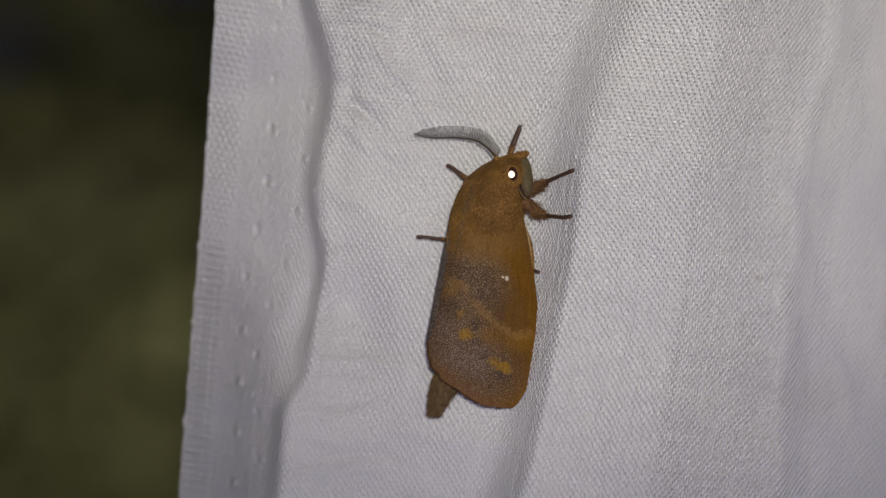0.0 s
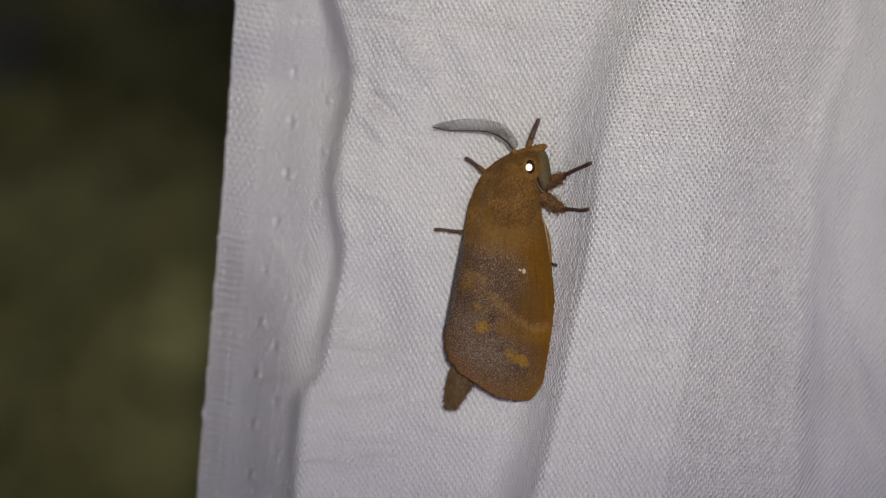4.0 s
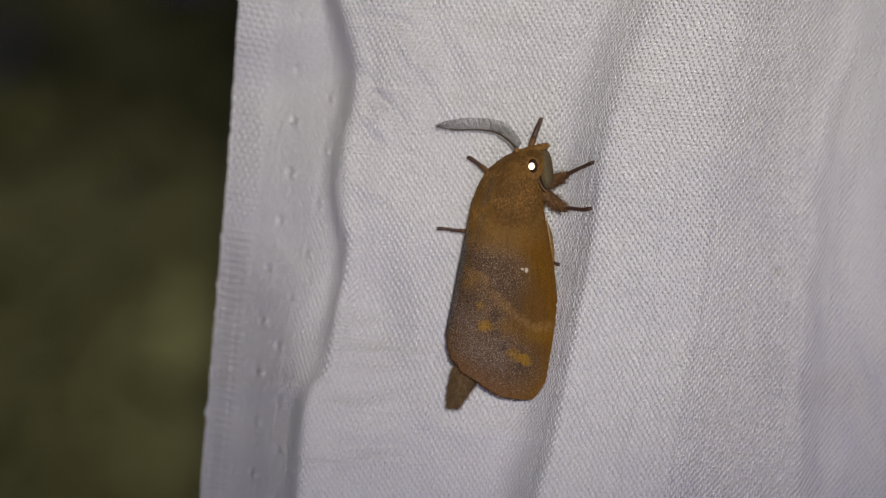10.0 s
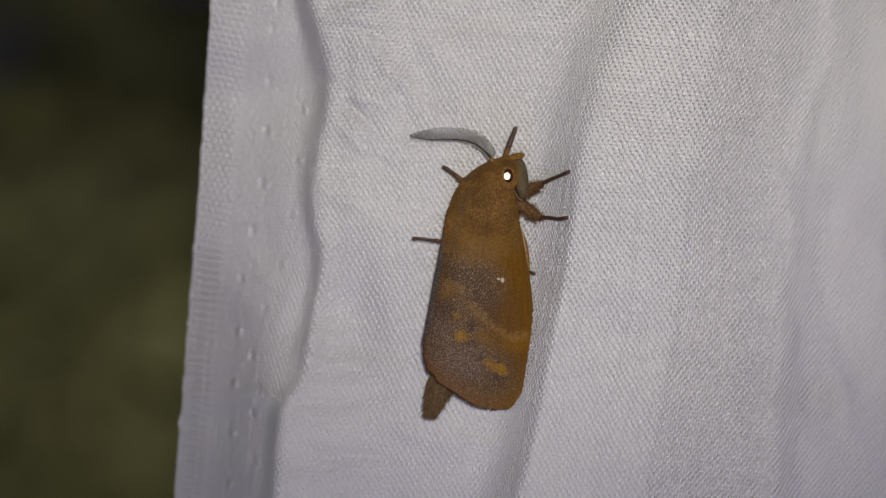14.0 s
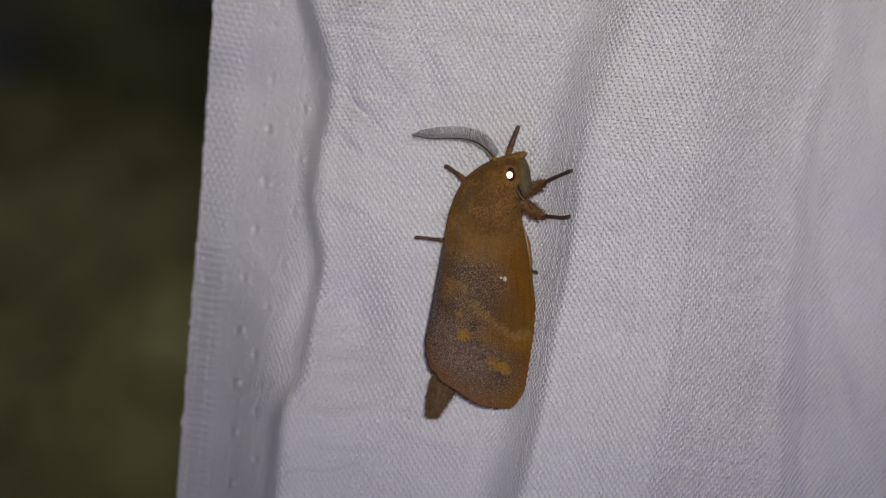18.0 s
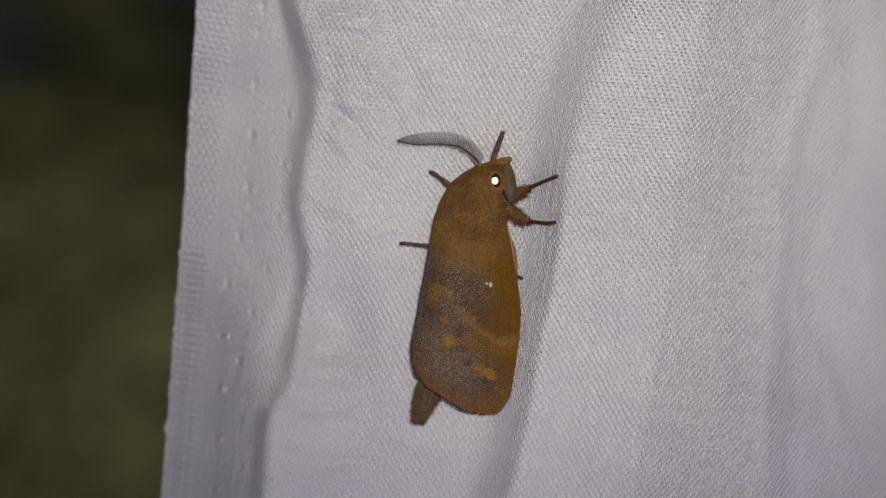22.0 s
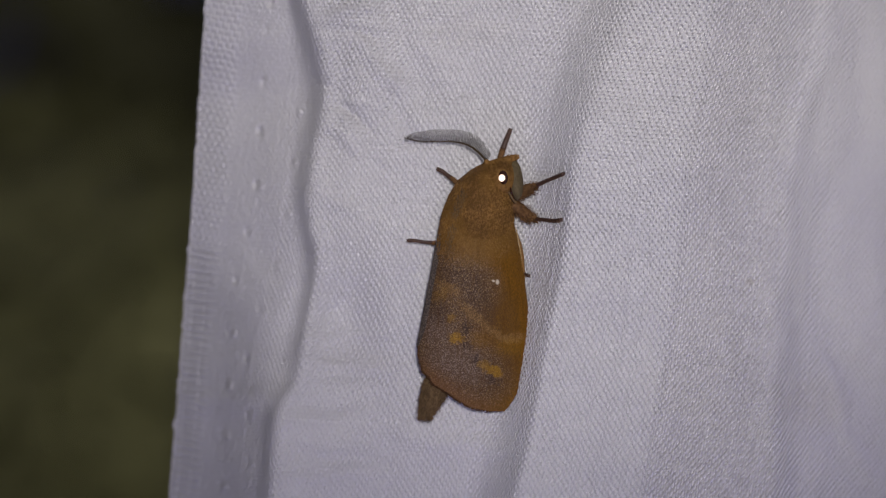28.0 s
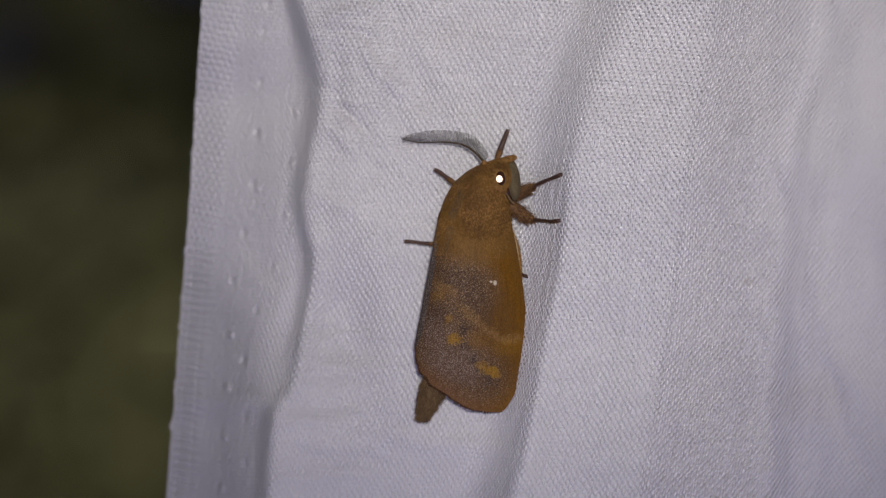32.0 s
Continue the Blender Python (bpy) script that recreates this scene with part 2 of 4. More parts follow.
valley_soft = eased((-80, 100, 300, 450, 600, 960), (24, 24, 24, 21, 19, 20), 80)


def soft_plus(t):
    return np.log1p(np.exp(np.clip(t, -40, 40))) + np.where(t > 40, t - 40, 0)


def step_up(t):
    return 1 / (1 + np.exp(-np.clip(t, -40, 40)))


def bell(x, y, cx, cy, rx, ry):
    return np.exp(-((x - cx) / rx) ** 2 - ((y - cy) / ry) ** 2)


# the two rows of hem stitches: x, y, depth of the dent, height of the pucker beside it
STITCHES = ((488, -34, 0.6, 0.2), (482, 5, 0.8, 0.1), (474, 55, 0.35, 0.12), (468, 145, 0.55, 0.14), (463, 236, 1.0, 0.35), (456, 328, 0.75, 0.40), (440, 413, 0.75, 0.15),
            (420, 500, 0.6, 0.15), (409, 589, 0.30, 0.90), (402, 681, 0.28, 0.85), (398, 769, 0.25, 0.75), (393, 860, 0.25, 0.65), (389, 945, 0.3, 0.6))
PUCKERS = ((532, 100, 0.05, 0.25), (525, 194, 0.22, 0.75), (517, 286, 0.22, 0.75), (507, 377, 0.22, 0.65), (488, 470, 0.25, 0.3), (462, 550, 0.35, 0.2), (439, 636, 0.65, 0.35),
           (440, 735, 0.45, 0.40), (441, 820, 0.40, 0.35), (438, 905, 0.4, 0.3))
# long soft folds of the middle field and the far side: from x, y to x, y, half width, height in mm
FOLDS = ((588, 30, 660, 8, 10, 0.40), (600, 52, 668, 64, 9, -0.35), (640, 74, 700, 150, 13, 0.40), (585, 170, 650, 230, 10, -0.36), (575, 215, 640, 275, 11, 0.32), (560, 330, 630, 380, 14, 0.28), (690, 170, 740, 250, 16, -0.34),
         (664, -20, 768, 180, 28, -0.40), (640, -40, 700, 90, 20, 0.26), (596, -10, 650, 24, 10, -0.22), (575, 148, 640, 214, 10, -0.26), (584, 168, 660, 190, 8, 0.16), (596, 190, 640, 250, 11, 0.2),
         (700, 40, 800, 150, 20, 0.22), (580, 262, 690, 300, 12, -0.14), (560, 320, 640, 330, 10, 0.10), (560, 560, 640, 520, 14, -0.18), (540, 600, 700, 588, 9, 0.10),
         (540, 640, 672, 654, 12, 0.12), (548, 658, 676, 672, 12, -0.12), (520, 724, 700, 704, 14, -0.14), (500, 748, 640, 740, 11, 0.10), (690, 770, 900, 800, 16, 0.2), (520, 800, 690, 822, 12, -0.14),
         (480, 850, 640, 838, 9, 0.12), (420, 452, 505, 530, 16, 0.16), (470, 600, 525, 480, 12, 0.10),
         (1478, -60, 1450, 110, 26, -0.8), (1450, 110, 1396, 320, 22, -0.9), (1396, 320, 1380, 560, 20, -0.75), (1380, 560, 1362, 900, 22, -0.6), (1540, 40, 1500, 320, 30, 0.6), (1462, 300, 1440, 560, 26, 0.55),
         (1466, 640, 1494, 770, 15, -0.4), (1494, 770, 1560, 860, 15, -0.35), (1504, 640, 1545, 760, 24, 0.3), (1548, 420, 1530, 640, 22, -0.35), (1330, 120, 1310, 420, 30, 0.22), (1300, 500, 1270, 800, 34, -0.2),
         (1420, 560, 1405, 860, 18, 0.35), (1450, 800, 1440, 940, 18, -0.5))


def rise(x, y):
    """Height of the cloth in mm, without its weave."""
    x, y = np.broadcast_arrays(np.asarray(x, float), np.asarray(y, float))
    y = np.clip(y, -90, 970)
    x = np.minimum(x, 1700)
    cl, cr, be = crease_x(y), crest_x(y), bend_x(y)
    # flap of the hem, a little lower than the middle field
    w = crease_w(y)
    sf = crease_soft(y)
    h = -crease_slope(y) * (3 * soft_plus((cl - x) / 3) - sf * soft_plus((cl - w - x) / sf)) / 16.25
    h = h - flap_slope(y) * 22 * soft_plus((cl - 70 - x) / 22) / 16.25
    h = h - near_slope(y) * (4 * soft_plus((cl - x) / 4) - 22 * soft_plus((cl - 84 - x) / 22)) / 16.25
    h = h + 0.40 * np.exp(-((x - cl - 14) / 15) ** 2)
    # its lower part turns away along a slanting bend, and the selvedge flattens again
    down = step_up((y - 470) / 28)
    h = h - 0.75 * down * 10 * soft_plus((slant_x(y) - x) / 10) / 16.25
    h = h + 0.40 * down * 9 * soft_plus((edge_x(y) + 70 - x) / 9) / 16.25
    h = h + 0.15 * bell(x, y, 478, 90, 30, 110) + 0.3 * bell(x, y, 470, 560, 30, 60)
    # the middle field climbs slowly, then a steep fold to the strip
    vs = valley_soft(y)
    h = h + 0.085 * 40 * (soft_plus((x - 620) / 40) - soft_plus((x - cr + 3.4 * vs) / 40)) / 16.25
    cs = crest_soft(y)
    h = h + crest_slope(y) * (13 * soft_plus((x - cr + 2.6 * vs) / 13) - cs * soft_plus((x - cr) / cs)) / 16.25
    h = h - 0.25 * np.exp(-((x - cr + 4.4 * vs) / (1.6 * vs)) ** 2)
    h = h - 0.03 * 20 * soft_plus((x - cr) / 20) / 16.25
    # beyond the bend it turns toward the lens
    h = h + face_slope(y) * 4 * soft_plus((x - be) / 4) / 16.25
    h = h - 0.38 * face_slope(y) * 20 * soft_plus((x - be - 105) / 20) / 16.25
    h = h + 0.72 * 9 * soft_plus((x - 1372 + 0.012 * y) / 9) / 16.25 - 0.62 * 16 * soft_plus((x - 1446) / 16) / 16.25
    ripple = 0.5 * np.sin((x - 1400) / 34 + y / 120 + 1.4 * np.sin(y / 115)) + 0.4 * np.sin(x / 43 - y / 82)
    h = h + 0.24 * ripple * step_up((x - 1395) / 14)
    # a hollow along the crease and a dip beside the moth
    h = h - lee_depth(y) * np.exp(-((x - cl) / 40) ** 2)
    h = h - 2.1 * bell(x, y, 612, 560, np.where(x < 612, 90, 58), 105)
    # broad unevenness
    h = h + 0.30 * np.sin(x / 61 + y / 190 + 0.6) * np.sin(y / 97 - x / 300) + 0.10 * np.sin(x / 37 - y / 52) * np.sin(y / 43 + 1.1)
    h = h + 0.05 * np.sin(x / 19 + y / 23) * np.sin(y / 17 - x / 29)
    h = h + 0.7 * bell(x, y, 620, 40, 38, 70) + 0.5 * bell(x, y, 662, 150, 50, 46) - 0.4 * bell(x, y, 600, 120, 18, 60)
    for xa, ya, xb, yb, wd, dp in FOLDS:
        ln = math.hypot(xb - xa, yb - ya)
        p = ((x - xa) * (xb - xa) + (y - ya) * (yb - ya)) / ln
        q = ((x - xa) * (yb - ya) - (y - ya) * (xb - xa)) / ln
        q = q + 0.35 * wd * np.sin(p / (1.7 * wd) + xa)
        h = h + (1.5 if xb < 1000 else 1.0) * dp * np.exp(-(q / wd) ** 2) * step_up(p / 14) * step_up((ln - p) / 14)
    # stitches of the hem: a dent with a pucker beside it
    for sx, sy, dent, lump in STITCHES + PUCKERS:
        h = h - 0.62 * dent * bell(x, y, sx - 3, sy - 2, 5, 8) + 0.5 * lump * bell(x, y, sx + 5, sy + 3, 5, 7)
    return h


PITCH = 0.325       # mm between the upright threads
PITCH_B = 0.43     # mm between the cross threads
STEPS = 5


def smooth_noise(rows, cols, cell, rng):
    """Smooth random field of about unit size."""
    r, c = rows // cell + 3, cols // cell + 3
    g = rng.standard_normal((r, c))
    yi, xi = np.arange(rows) / cell, np.arange(cols) / cell
    y0, x0 = yi.astype(int), xi.astype(int)
    fy, fx = (yi - y0)[:, None], (xi - x0)[None, :]
    fy, fx = fy * fy * (3 - 2 * fy), fx * fx * (3 - 2 * fx)
    a, b = g[np.ix_(y0, x0)], g[np.ix_(y0, x0 + 1)]
    c0, d = g[np.ix_(y0 + 1, x0)], g[np.ix_(y0 + 1, x0 + 1)]
    return (a * (1 - fx) + b * fx) * (1 - fy) + (c0 * (1 - fx) + d * fx) * fy


def build_sheet():
    rng = np.random.default_rng(4)
    sheet = tagged(new("bed_sheet"), "white plain-woven cotton bed sheet hanging in soft folds", "sheet")
    sheet.location = (0, 0, AXIS)
    step = PITCH / STEPS
    y0 = np.arange(-130, 935, PITCH_B / STEPS * 16.25)
    xs = np.arange(0, 1420, 1.0)
    rows, cols = len(y0), int(105 / step)
    a_all = np.arange(cols) * step
    X = np.empty((rows, cols)); Y = np.empty((rows, cols))
    slope = math.tan(radians(4.2))
    for j, yy in enumerate(y0):
        ex = float(edge_x(yy))
        x = ex + xs
        y = yy + xs * slope
        h = rise(x, y)
        arc = np.concatenate([[0], np.cumsum(np.hypot(np.diff(x), np.diff(h) * 16.25))]) / 16.25
        X[j] = np.interp(a_all, arc, xs)
    # small dents do not pull the far yarns along
    for _ in range(2):
        run = np.cumsum(np.vstack([np.repeat(X[:1], 76, 0), X, np.repeat(X[-1:], 75, 0)]), 0)
        X = (run[151:] - run[:-151]) / 151
    for j, yy in enumerate(y0[:len(X)]):
        t = X[j].copy()
        X[j], Y[j] = float(edge_x(yy)) + t, yy + t * slope
    keep = int(np.searchsorted(X.min(0), 1615))
    X, Y, a_all = X[:, :keep], Y[:, :keep], a_all[:keep]
    cols = keep
    b = (y0 / 16.25)[:, None]
    a = a_all[None, :]
    # no yarn lies quite true, less so where the cloth is taut
    slack = 1 - 0.6 * step_up((X - bend_x(Y)) / 12)
    X = X + 5.3 * (0.07 * smooth_noise(rows, cols, 40, rng) + 0.10 * smooth_noise(2, cols, 14, rng)[:1] + 0.125 * slack * smooth_noise(rows, cols, 8, rng))
    Y = Y + 5.8 * (0.07 * smooth_noise(rows, cols, 40, rng) + 0.09 * smooth_noise(rows, 2, 9, rng)[:, :1] + 0.125 * slack * smooth_noise(rows, cols, 8, rng))
    H = rise(X, Y)
    # the weave: round upright yarns over and under flatter cross yarns, all a little uneven
    u = ((np.arange(cols) + 0.5) / STEPS)[None, :] + np.zeros((rows, 1))
    v = ((np.arange(rows) + 0.5) / STEPS)[:, None] + np.zeros((1, cols))
    iu, iv = np.floor(u), np.floor(v)
    fu, fv = u - iu - 0.5, v - iv - 0.5
    past = step_up((X - bend_x(Y)) / 12)
    valley = step_up((X - crest_x(Y) + 95) / 14) * step_up((crest_x(Y) - 8 - X) / 6)
    thick_u = 0.148 * (1 + 0.06 * smooth_noise(2, cols, STEPS, rng)[:1] + 0.08 * slack * smooth_noise(rows, cols, 22, rng))
    thick_v = 0.165 * (1 + 0.04 * smooth_noise(rows, 2, STEPS, rng)[:, :1] + 0.08 * smooth_noise(rows, cols, 22, rng))
    sign = np.where((iu + iv) % 2 == 0, 1, -1)
    up = np.sqrt(np.clip(thick_u ** 2 - (fu * PITCH) ** 2, 0.0009, None)) + 0.050 * np.where(iu % 2 == 0, 1, -1) * np.sin(np.pi * v)
    across = np.sqrt(np.clip(thick_v ** 2 - (fv * PITCH_B) ** 2, 0.0009, None)) - 0.045 * np.where(iv % 2 == 0, 1, -1) * np.sin(np.pi * u) - 0.010 - 0.085 * past
    # every float of either yarn has its own fullness
    own = rng.standard_normal((int(iv.max()) + 2, int(iu.max()) + 2))[iv.astype(int), iu.astype(int)]
    own = own * slack * (0.5 + 0.5 * np.cos(2 * np.pi * fu)) * (0.5 + 0.5 * np.cos(2 * np.pi * fv))
    weave = np.maximum(up, across) - 0.20 + 0.010 * rng.standard_normal((rows, cols)) + 0.016 * slack * smooth_noise(rows, cols, 11, rng) + 0.016 * own
    # pits over the sunken cross yarns, open in the middle
    lean = 0.36 * past + 0.25 * valley

    def to_float(ru, rv, own_cell):
        """Distance from the middle of the nearest float, leaning a little on the slanting sides."""
        beside = np.minimum(np.hypot((1 - np.abs(fu + lean * fv)) / ru, fv / rv),
                            np.minimum(np.hypot((fu + lean * (fv - 1)) / ru, (1 - fv) / rv), np.hypot((fu + lean * (fv + 1)) / ru, (1 + fv) / rv)))
        return np.where(own_cell, np.hypot((fu + lean * fv) / ru, fv / rv), beside)

    near = to_float(0.70 - 0.16 * past, 0.55 + 0.23 * past, sign < 0)
    cell = rng.standard_normal((int(iv.max()) + 2, int(iu.max()) + 2))[iv.astype(int), iu.astype(int)]
    tight_v = rng.standard_normal((int(iv.max()) + 2, 1))[iv.astype(int), 0]
    tight_u = rng.standard_normal((int(iu.max()) + 2, 1))[iu.astype(int), 0]
    loose = (1.0 + 0.025 * smooth_noise(rows, cols, 70, rng) + 0.055 * slack * cell + 0.02 * tight_v + 0.02 * tight_u) * (0.45 + 0.55 * step_up((a - 11.5) / 0.8))
    loose = np.clip(loose * (1 - 0.36 * past) * (1 - 0.42 * valley) * (1 - 0.5 * step_up((X - 1375) / 16)), 0.1, 1.4)
    weave = weave - (0.12 + 0.10 * past) * loose * (0.5 + 0.5 * np.cos(np.pi * np.clip(near / 1.05, 0, 1)))
    middle = (near[:-1, :-1] + near[1:, 1:] + near[1:, :-1] + near[:-1, 1:]) / 4
    pore = (middle < 0.70 * loose[:-1, :-1]) & (a[:, :-1] > 4.6)
    # plump upright floats on the slanting side
    slub = to_float(0.42 - 0.08 * past, 0.95 + 0.3 * past, sign > 0)
    weave = weave + 0.036 * np.exp(-((near - 0.98) / 0.18) ** 2) * (1 - past) + (0.045 + 0.14 * past + 0.075 * valley) * (0.5 + 0.5 * np.cos(np.pi * np.clip(slub, 0, 1)))
    lie = b - 0.09 * a + 0.06 * smooth_noise(rows, cols, 34, rng)
    ladder = step_up((b * 16.25 - 440) / 50)
    course = np.floor(lie / 0.68)
    groove = lambda p, w: np.exp(-(np.sin(np.pi * p) / w) ** 2)
    brick = np.maximum(groove(lie / 0.68, 0.34), 1.0 * groove(a / 0.84 + 0.5 * (course % 2), 0.36))
    rung = np.maximum(groove(lie / 0.80, 0.42), 0.6 * groove(a / 1.9 + 0.35, 0.16))
    rib = 0.08 - 0.22 * brick * (1 - ladder) - 0.24 * rung * ladder + 0.02 * smooth_noise(rows, cols, 8, rng)
    # slits between the rungs of the selvedge
    slit = np.where(ladder > 0.5, (groove(lie / 0.80, 0.62) > 0.5) & (groove(a / 1.9 + 0.35, 0.20) < 0.5), groove(lie / 0.68, 0.40) > 0.75)
    pore |= slit[:-1, :-1] & slit[1:, 1:] & (a[:, :-1] > 0.55) & (a[:, :-1] < 3.9)
    hem = step_up((4.2 - a) / 0.25)
    flap = step_up((11.5 - a) / 0.8)
    calm = (1 - 0.50 * flap) * (1 + 0.6 * past * step_up((1400 - X) / 20) + 0.3 * step_up((X - 1400) / 20))
    nap = 0.026 * smooth_noise(rows, cols, 3, rng) + 0.034 * np.cos(2 * np.pi * (a + 0.7 * b) / 0.42 + smooth_noise(rows, cols, 20, rng))
    H = H + rib * hem + (weave * calm + nap * flap) * (1 - hem) + 0.05 * hem
    X[:, 0] += 1.5 * np.sin(y0 / 9.0) * smooth_noise(rows, 1, 12, rng)[:, 0]
    k = 1 - H / (DIST * 1000)
    co = np.stack([(X - 784) / UNIT * k, -H / 1000, (441 - Y) / UNIT * k], -1)
    part("woven_cloth", sheet_mesh("woven_cloth", co, gaps=pore), COTTON, sheet)

    # unseen backing cloth, added so the open pores show grey
    yy = np.arange(-120, 975, 3.0)[:, None]
    xx = np.arange(0, 1380, 3.0)[None, :] + edge_x(yy) + 78
    yy = yy + 0 * xx
    h = rise(xx, yy) - 1.62
    k = 1 - h / (DIST * 1000)
    co = np.stack([(xx - 784) / UNIT * k, -h / 1000, (441 - yy) / UNIT * k], -1)
    part("pore_backing", sheet_mesh("pore_backing", co), COTTON, sheet)

    # the folded-under layer of the hem
    yy = np.arange(-100, 975, 8.0)[:, None]
    tt = np.linspace(0, 1, 24)[None, :]
    x = edge_x(yy) + 3 + tt * (crease_x(yy) - 30 - edge_x(yy))
    h = rise(x, yy + 0 * tt) - 1.3 - 0.2 * np.sin(np.pi * tt)
    k = 1 - h / (DIST * 1000)
    co = np.stack([(x - 784) / UNIT * k, -h / 1000, (441 - yy - 0 * tt) / UNIT * k], -1)
    part("hem_fold", sheet_mesh("hem_fold", co), COTTON, sheet)

    # the rest of the sheet, outside the near part
    def outer(xa, xb, ya, yb, nx, ny, name):
        yg = np.linspace(ya, yb, ny)[:, None] + np.zeros((1, nx))
        xg = np.linspace(0, 1, nx)[None, :]
        ex = edge_x(np.clip(yg, 0, 880)) - (yg - np.clip(yg, 0, 880)) * 0.073
        xg = (ex if xa is None else xa) + 0.0 + xg * (xb - (ex if xa is None else xa))
        h = rise(xg, yg) - 0.45
        far = np.maximum(0, xg - 1700) / 16.25
        h = h - 6 * np.sin(far / 26) - 3 * np.sin(far / 11 + 1)
        k = 1 - h / (DIST * 1000)
        co = np.stack([(xg - 784) / UNIT * k, -h / 1000, (441 - yg) / UNIT * k], -1)
        part(name, sheet_mesh(name, co), COTTON, sheet)

    floor_y = 441 + AXIS * UNIT
    outer(None, 12000, -11000, -60, 260, 50, "upper_cloth")
    outer(None, 12000, 940, floor_y, 260, 60, "lower_cloth")
    outer(1610, 12000, -60, 940, 220, 30, "side_cloth")

    # loose yarn ends and loops along the selvedge
    verts, faces = [], []
    y = -95.0
    while y < 970:
        ex = float(edge_x(y))
        n = 7
        out, hh = rng.uniform(0.8, 3.2), rng.uniform(5, 10)
        base = float(rise(ex + 2, y)) + 0.1
        ring = []
        for i in range(n):
            u = i / (n - 1)
            ring.append((ex + 2 - out * math.sin(math.pi * u), y + hh * u, base + 0.1 * math.sin(3 * u)))
        add_tube(verts, faces, [at(*p) for p in ring], [1.1 / UNIT] * n, 5)
        y += rng.uniform(7, 13)
    part("selvedge_fringe", mesh_of("selvedge_fringe", verts, faces), THREAD, sheet, "", "stuff")

    # the stitches that hold the hem
    for sx, sy, _, _ in STITCHES:
        verts, faces = [], []
        pts = []
        for i in range(6):
            u = i / 5
            px, py = sx - 4 + 9 * u, sy - 6 + 12 * u
            pts.append(at(px, py, float(rise(px, py)) + 0.02))
        add_tube(verts, faces, pts, [1.0 / UNIT] * 6, 6)
        part("stitch", mesh_of("stitch", verts, faces), THREAD, sheet)
    return sheet


# ---- round forms ----
def add_tube(verts, faces, pts, radii, sides=8):
    """A capped tube along points, added to lists."""
    start = len(verts)
    n = len(pts)
    for i, p in enumerate(pts):
        d = (Vector(pts[min(i + 1, n - 1)]) - Vector(pts[max(i - 1, 0)])).normalized()
        e = d.cross(Vector((0, 1, 0.01))).normalized()
        f = d.cross(e)
        for k in range(sides):
            w = 2 * math.pi * k / sides
            verts.append(Vector(p) + radii[i] * (math.cos(w) * e + math.sin(w) * f))
    for i in range(n - 1):
        for k in range(sides):
            q = start + i * sides
            faces.append((q + k, q + (k + 1) % sides, q + sides + (k + 1) % sides, q + sides + k))
    faces.append(tuple(start + k for k in range(sides))[::-1])
    faces.append(tuple(start + (n - 1) * sides + k for k in range(sides)))


def dense(pts, per=6):
    """Points on a smooth line through a few layout points (x, y, h, r)."""
    p = [Vector(q) for q in pts]
    p = [2 * p[0] - p[1]] + p + [2 * p[-1] - p[-2]]
    out = []
    for i in range(1, len(p) - 2):
        for j in range(per):
            t = j / per
            a, b, c, d = p[i - 1], p[i], p[i + 1], p[i + 2]
            out.append(0.5 * (2 * b + (c - a) * t + (2 * a - 5 * b + 4 * c - d) * t * t + (3 * b - a - 3 * c + d) * t ** 3))
    out.append(p[-2])
    return out


LIFT = 1.7          # mm, the cloth under the moth


def on_moth(x, y, h):
    return at(x, y, h + LIFT)


def tube_mesh(name, pts, sides=10, per=6):
    """A tapered tube through layout points (x, y, h, radius in layout units)."""
    verts, faces = [], []
    d = dense([Vector((*q[:3], q[3])) for q in pts], per)
    add_tube(verts, faces, [on_moth(q[0], q[1], q[2]) for q in d], [max(q[3], 0.2) / UNIT for q in d], sides)
    return mesh_of(name, verts, faces)


def ball_mesh(name, c, r, turn=0.0, rings=20, sides=28):
    """An ellipsoid at layout c (x, y, h) with radii (x, y in layout units, mm), turned in the picture plane."""
    co = np.empty((rings, sides, 3))
    ct, st = math.cos(radians(turn)), math.sin(radians(turn))
    for i in range(rings):
        v = -math.pi / 2 + math.pi * (i + 0.02) / (rings - 0.96)
        for k in range(sides):
            u = 2 * math.pi * k / sides
            x, y, z = math.cos(v) * math.cos(u) * r[0], math.sin(v) * r[1], math.cos(v) * math.sin(u) * r[2]
            co[i, k] = on_moth(c[0] + x * ct - y * st, c[1] + x * st + y * ct, c[2] + z)
    return sheet_mesh(name, co, True)


def hairs(name, roots, ways, lengths, width, material, parent, rng, droop=0.3):
    """Many fine tapered hairs in one mesh: each a bent three-sided spike."""
    verts, faces = [], []
    for p, d, ln in zip(roots, ways, lengths):
        p, d = Vector(p), Vector(d).normalized()
        e = d.cross(Vector(rng.standard_normal(3))).normalized()
        f = d.cross(e)
        w = width * rng.uniform(0.7, 1.3) / UNIT
        mid = p + d * ln * 0.55 + Vector(rng.standard_normal(3)) * ln * 0.06
        tip = p + d * ln + Vector(rng.standard_normal(3)) * ln * droop * 0.4
        s = len(verts)
        for q, ww in ((p, w), (mid, w * 0.75)):
            for k in range(3):
                a = 2 * math.pi * k / 3
                verts.append(q + ww * (math.cos(a) * e + math.sin(a) * f))
        verts.append(tip)
        for k in range(3):
            j = (k + 1) % 3
            faces.append((s + k, s + j, s + 3 + j, s + 3 + k))
            faces.append((s + 3 + k, s + 3 + j, s + 6))
    return part(name, mesh_of(name, verts, faces, False), material, parent, "", "stuff")


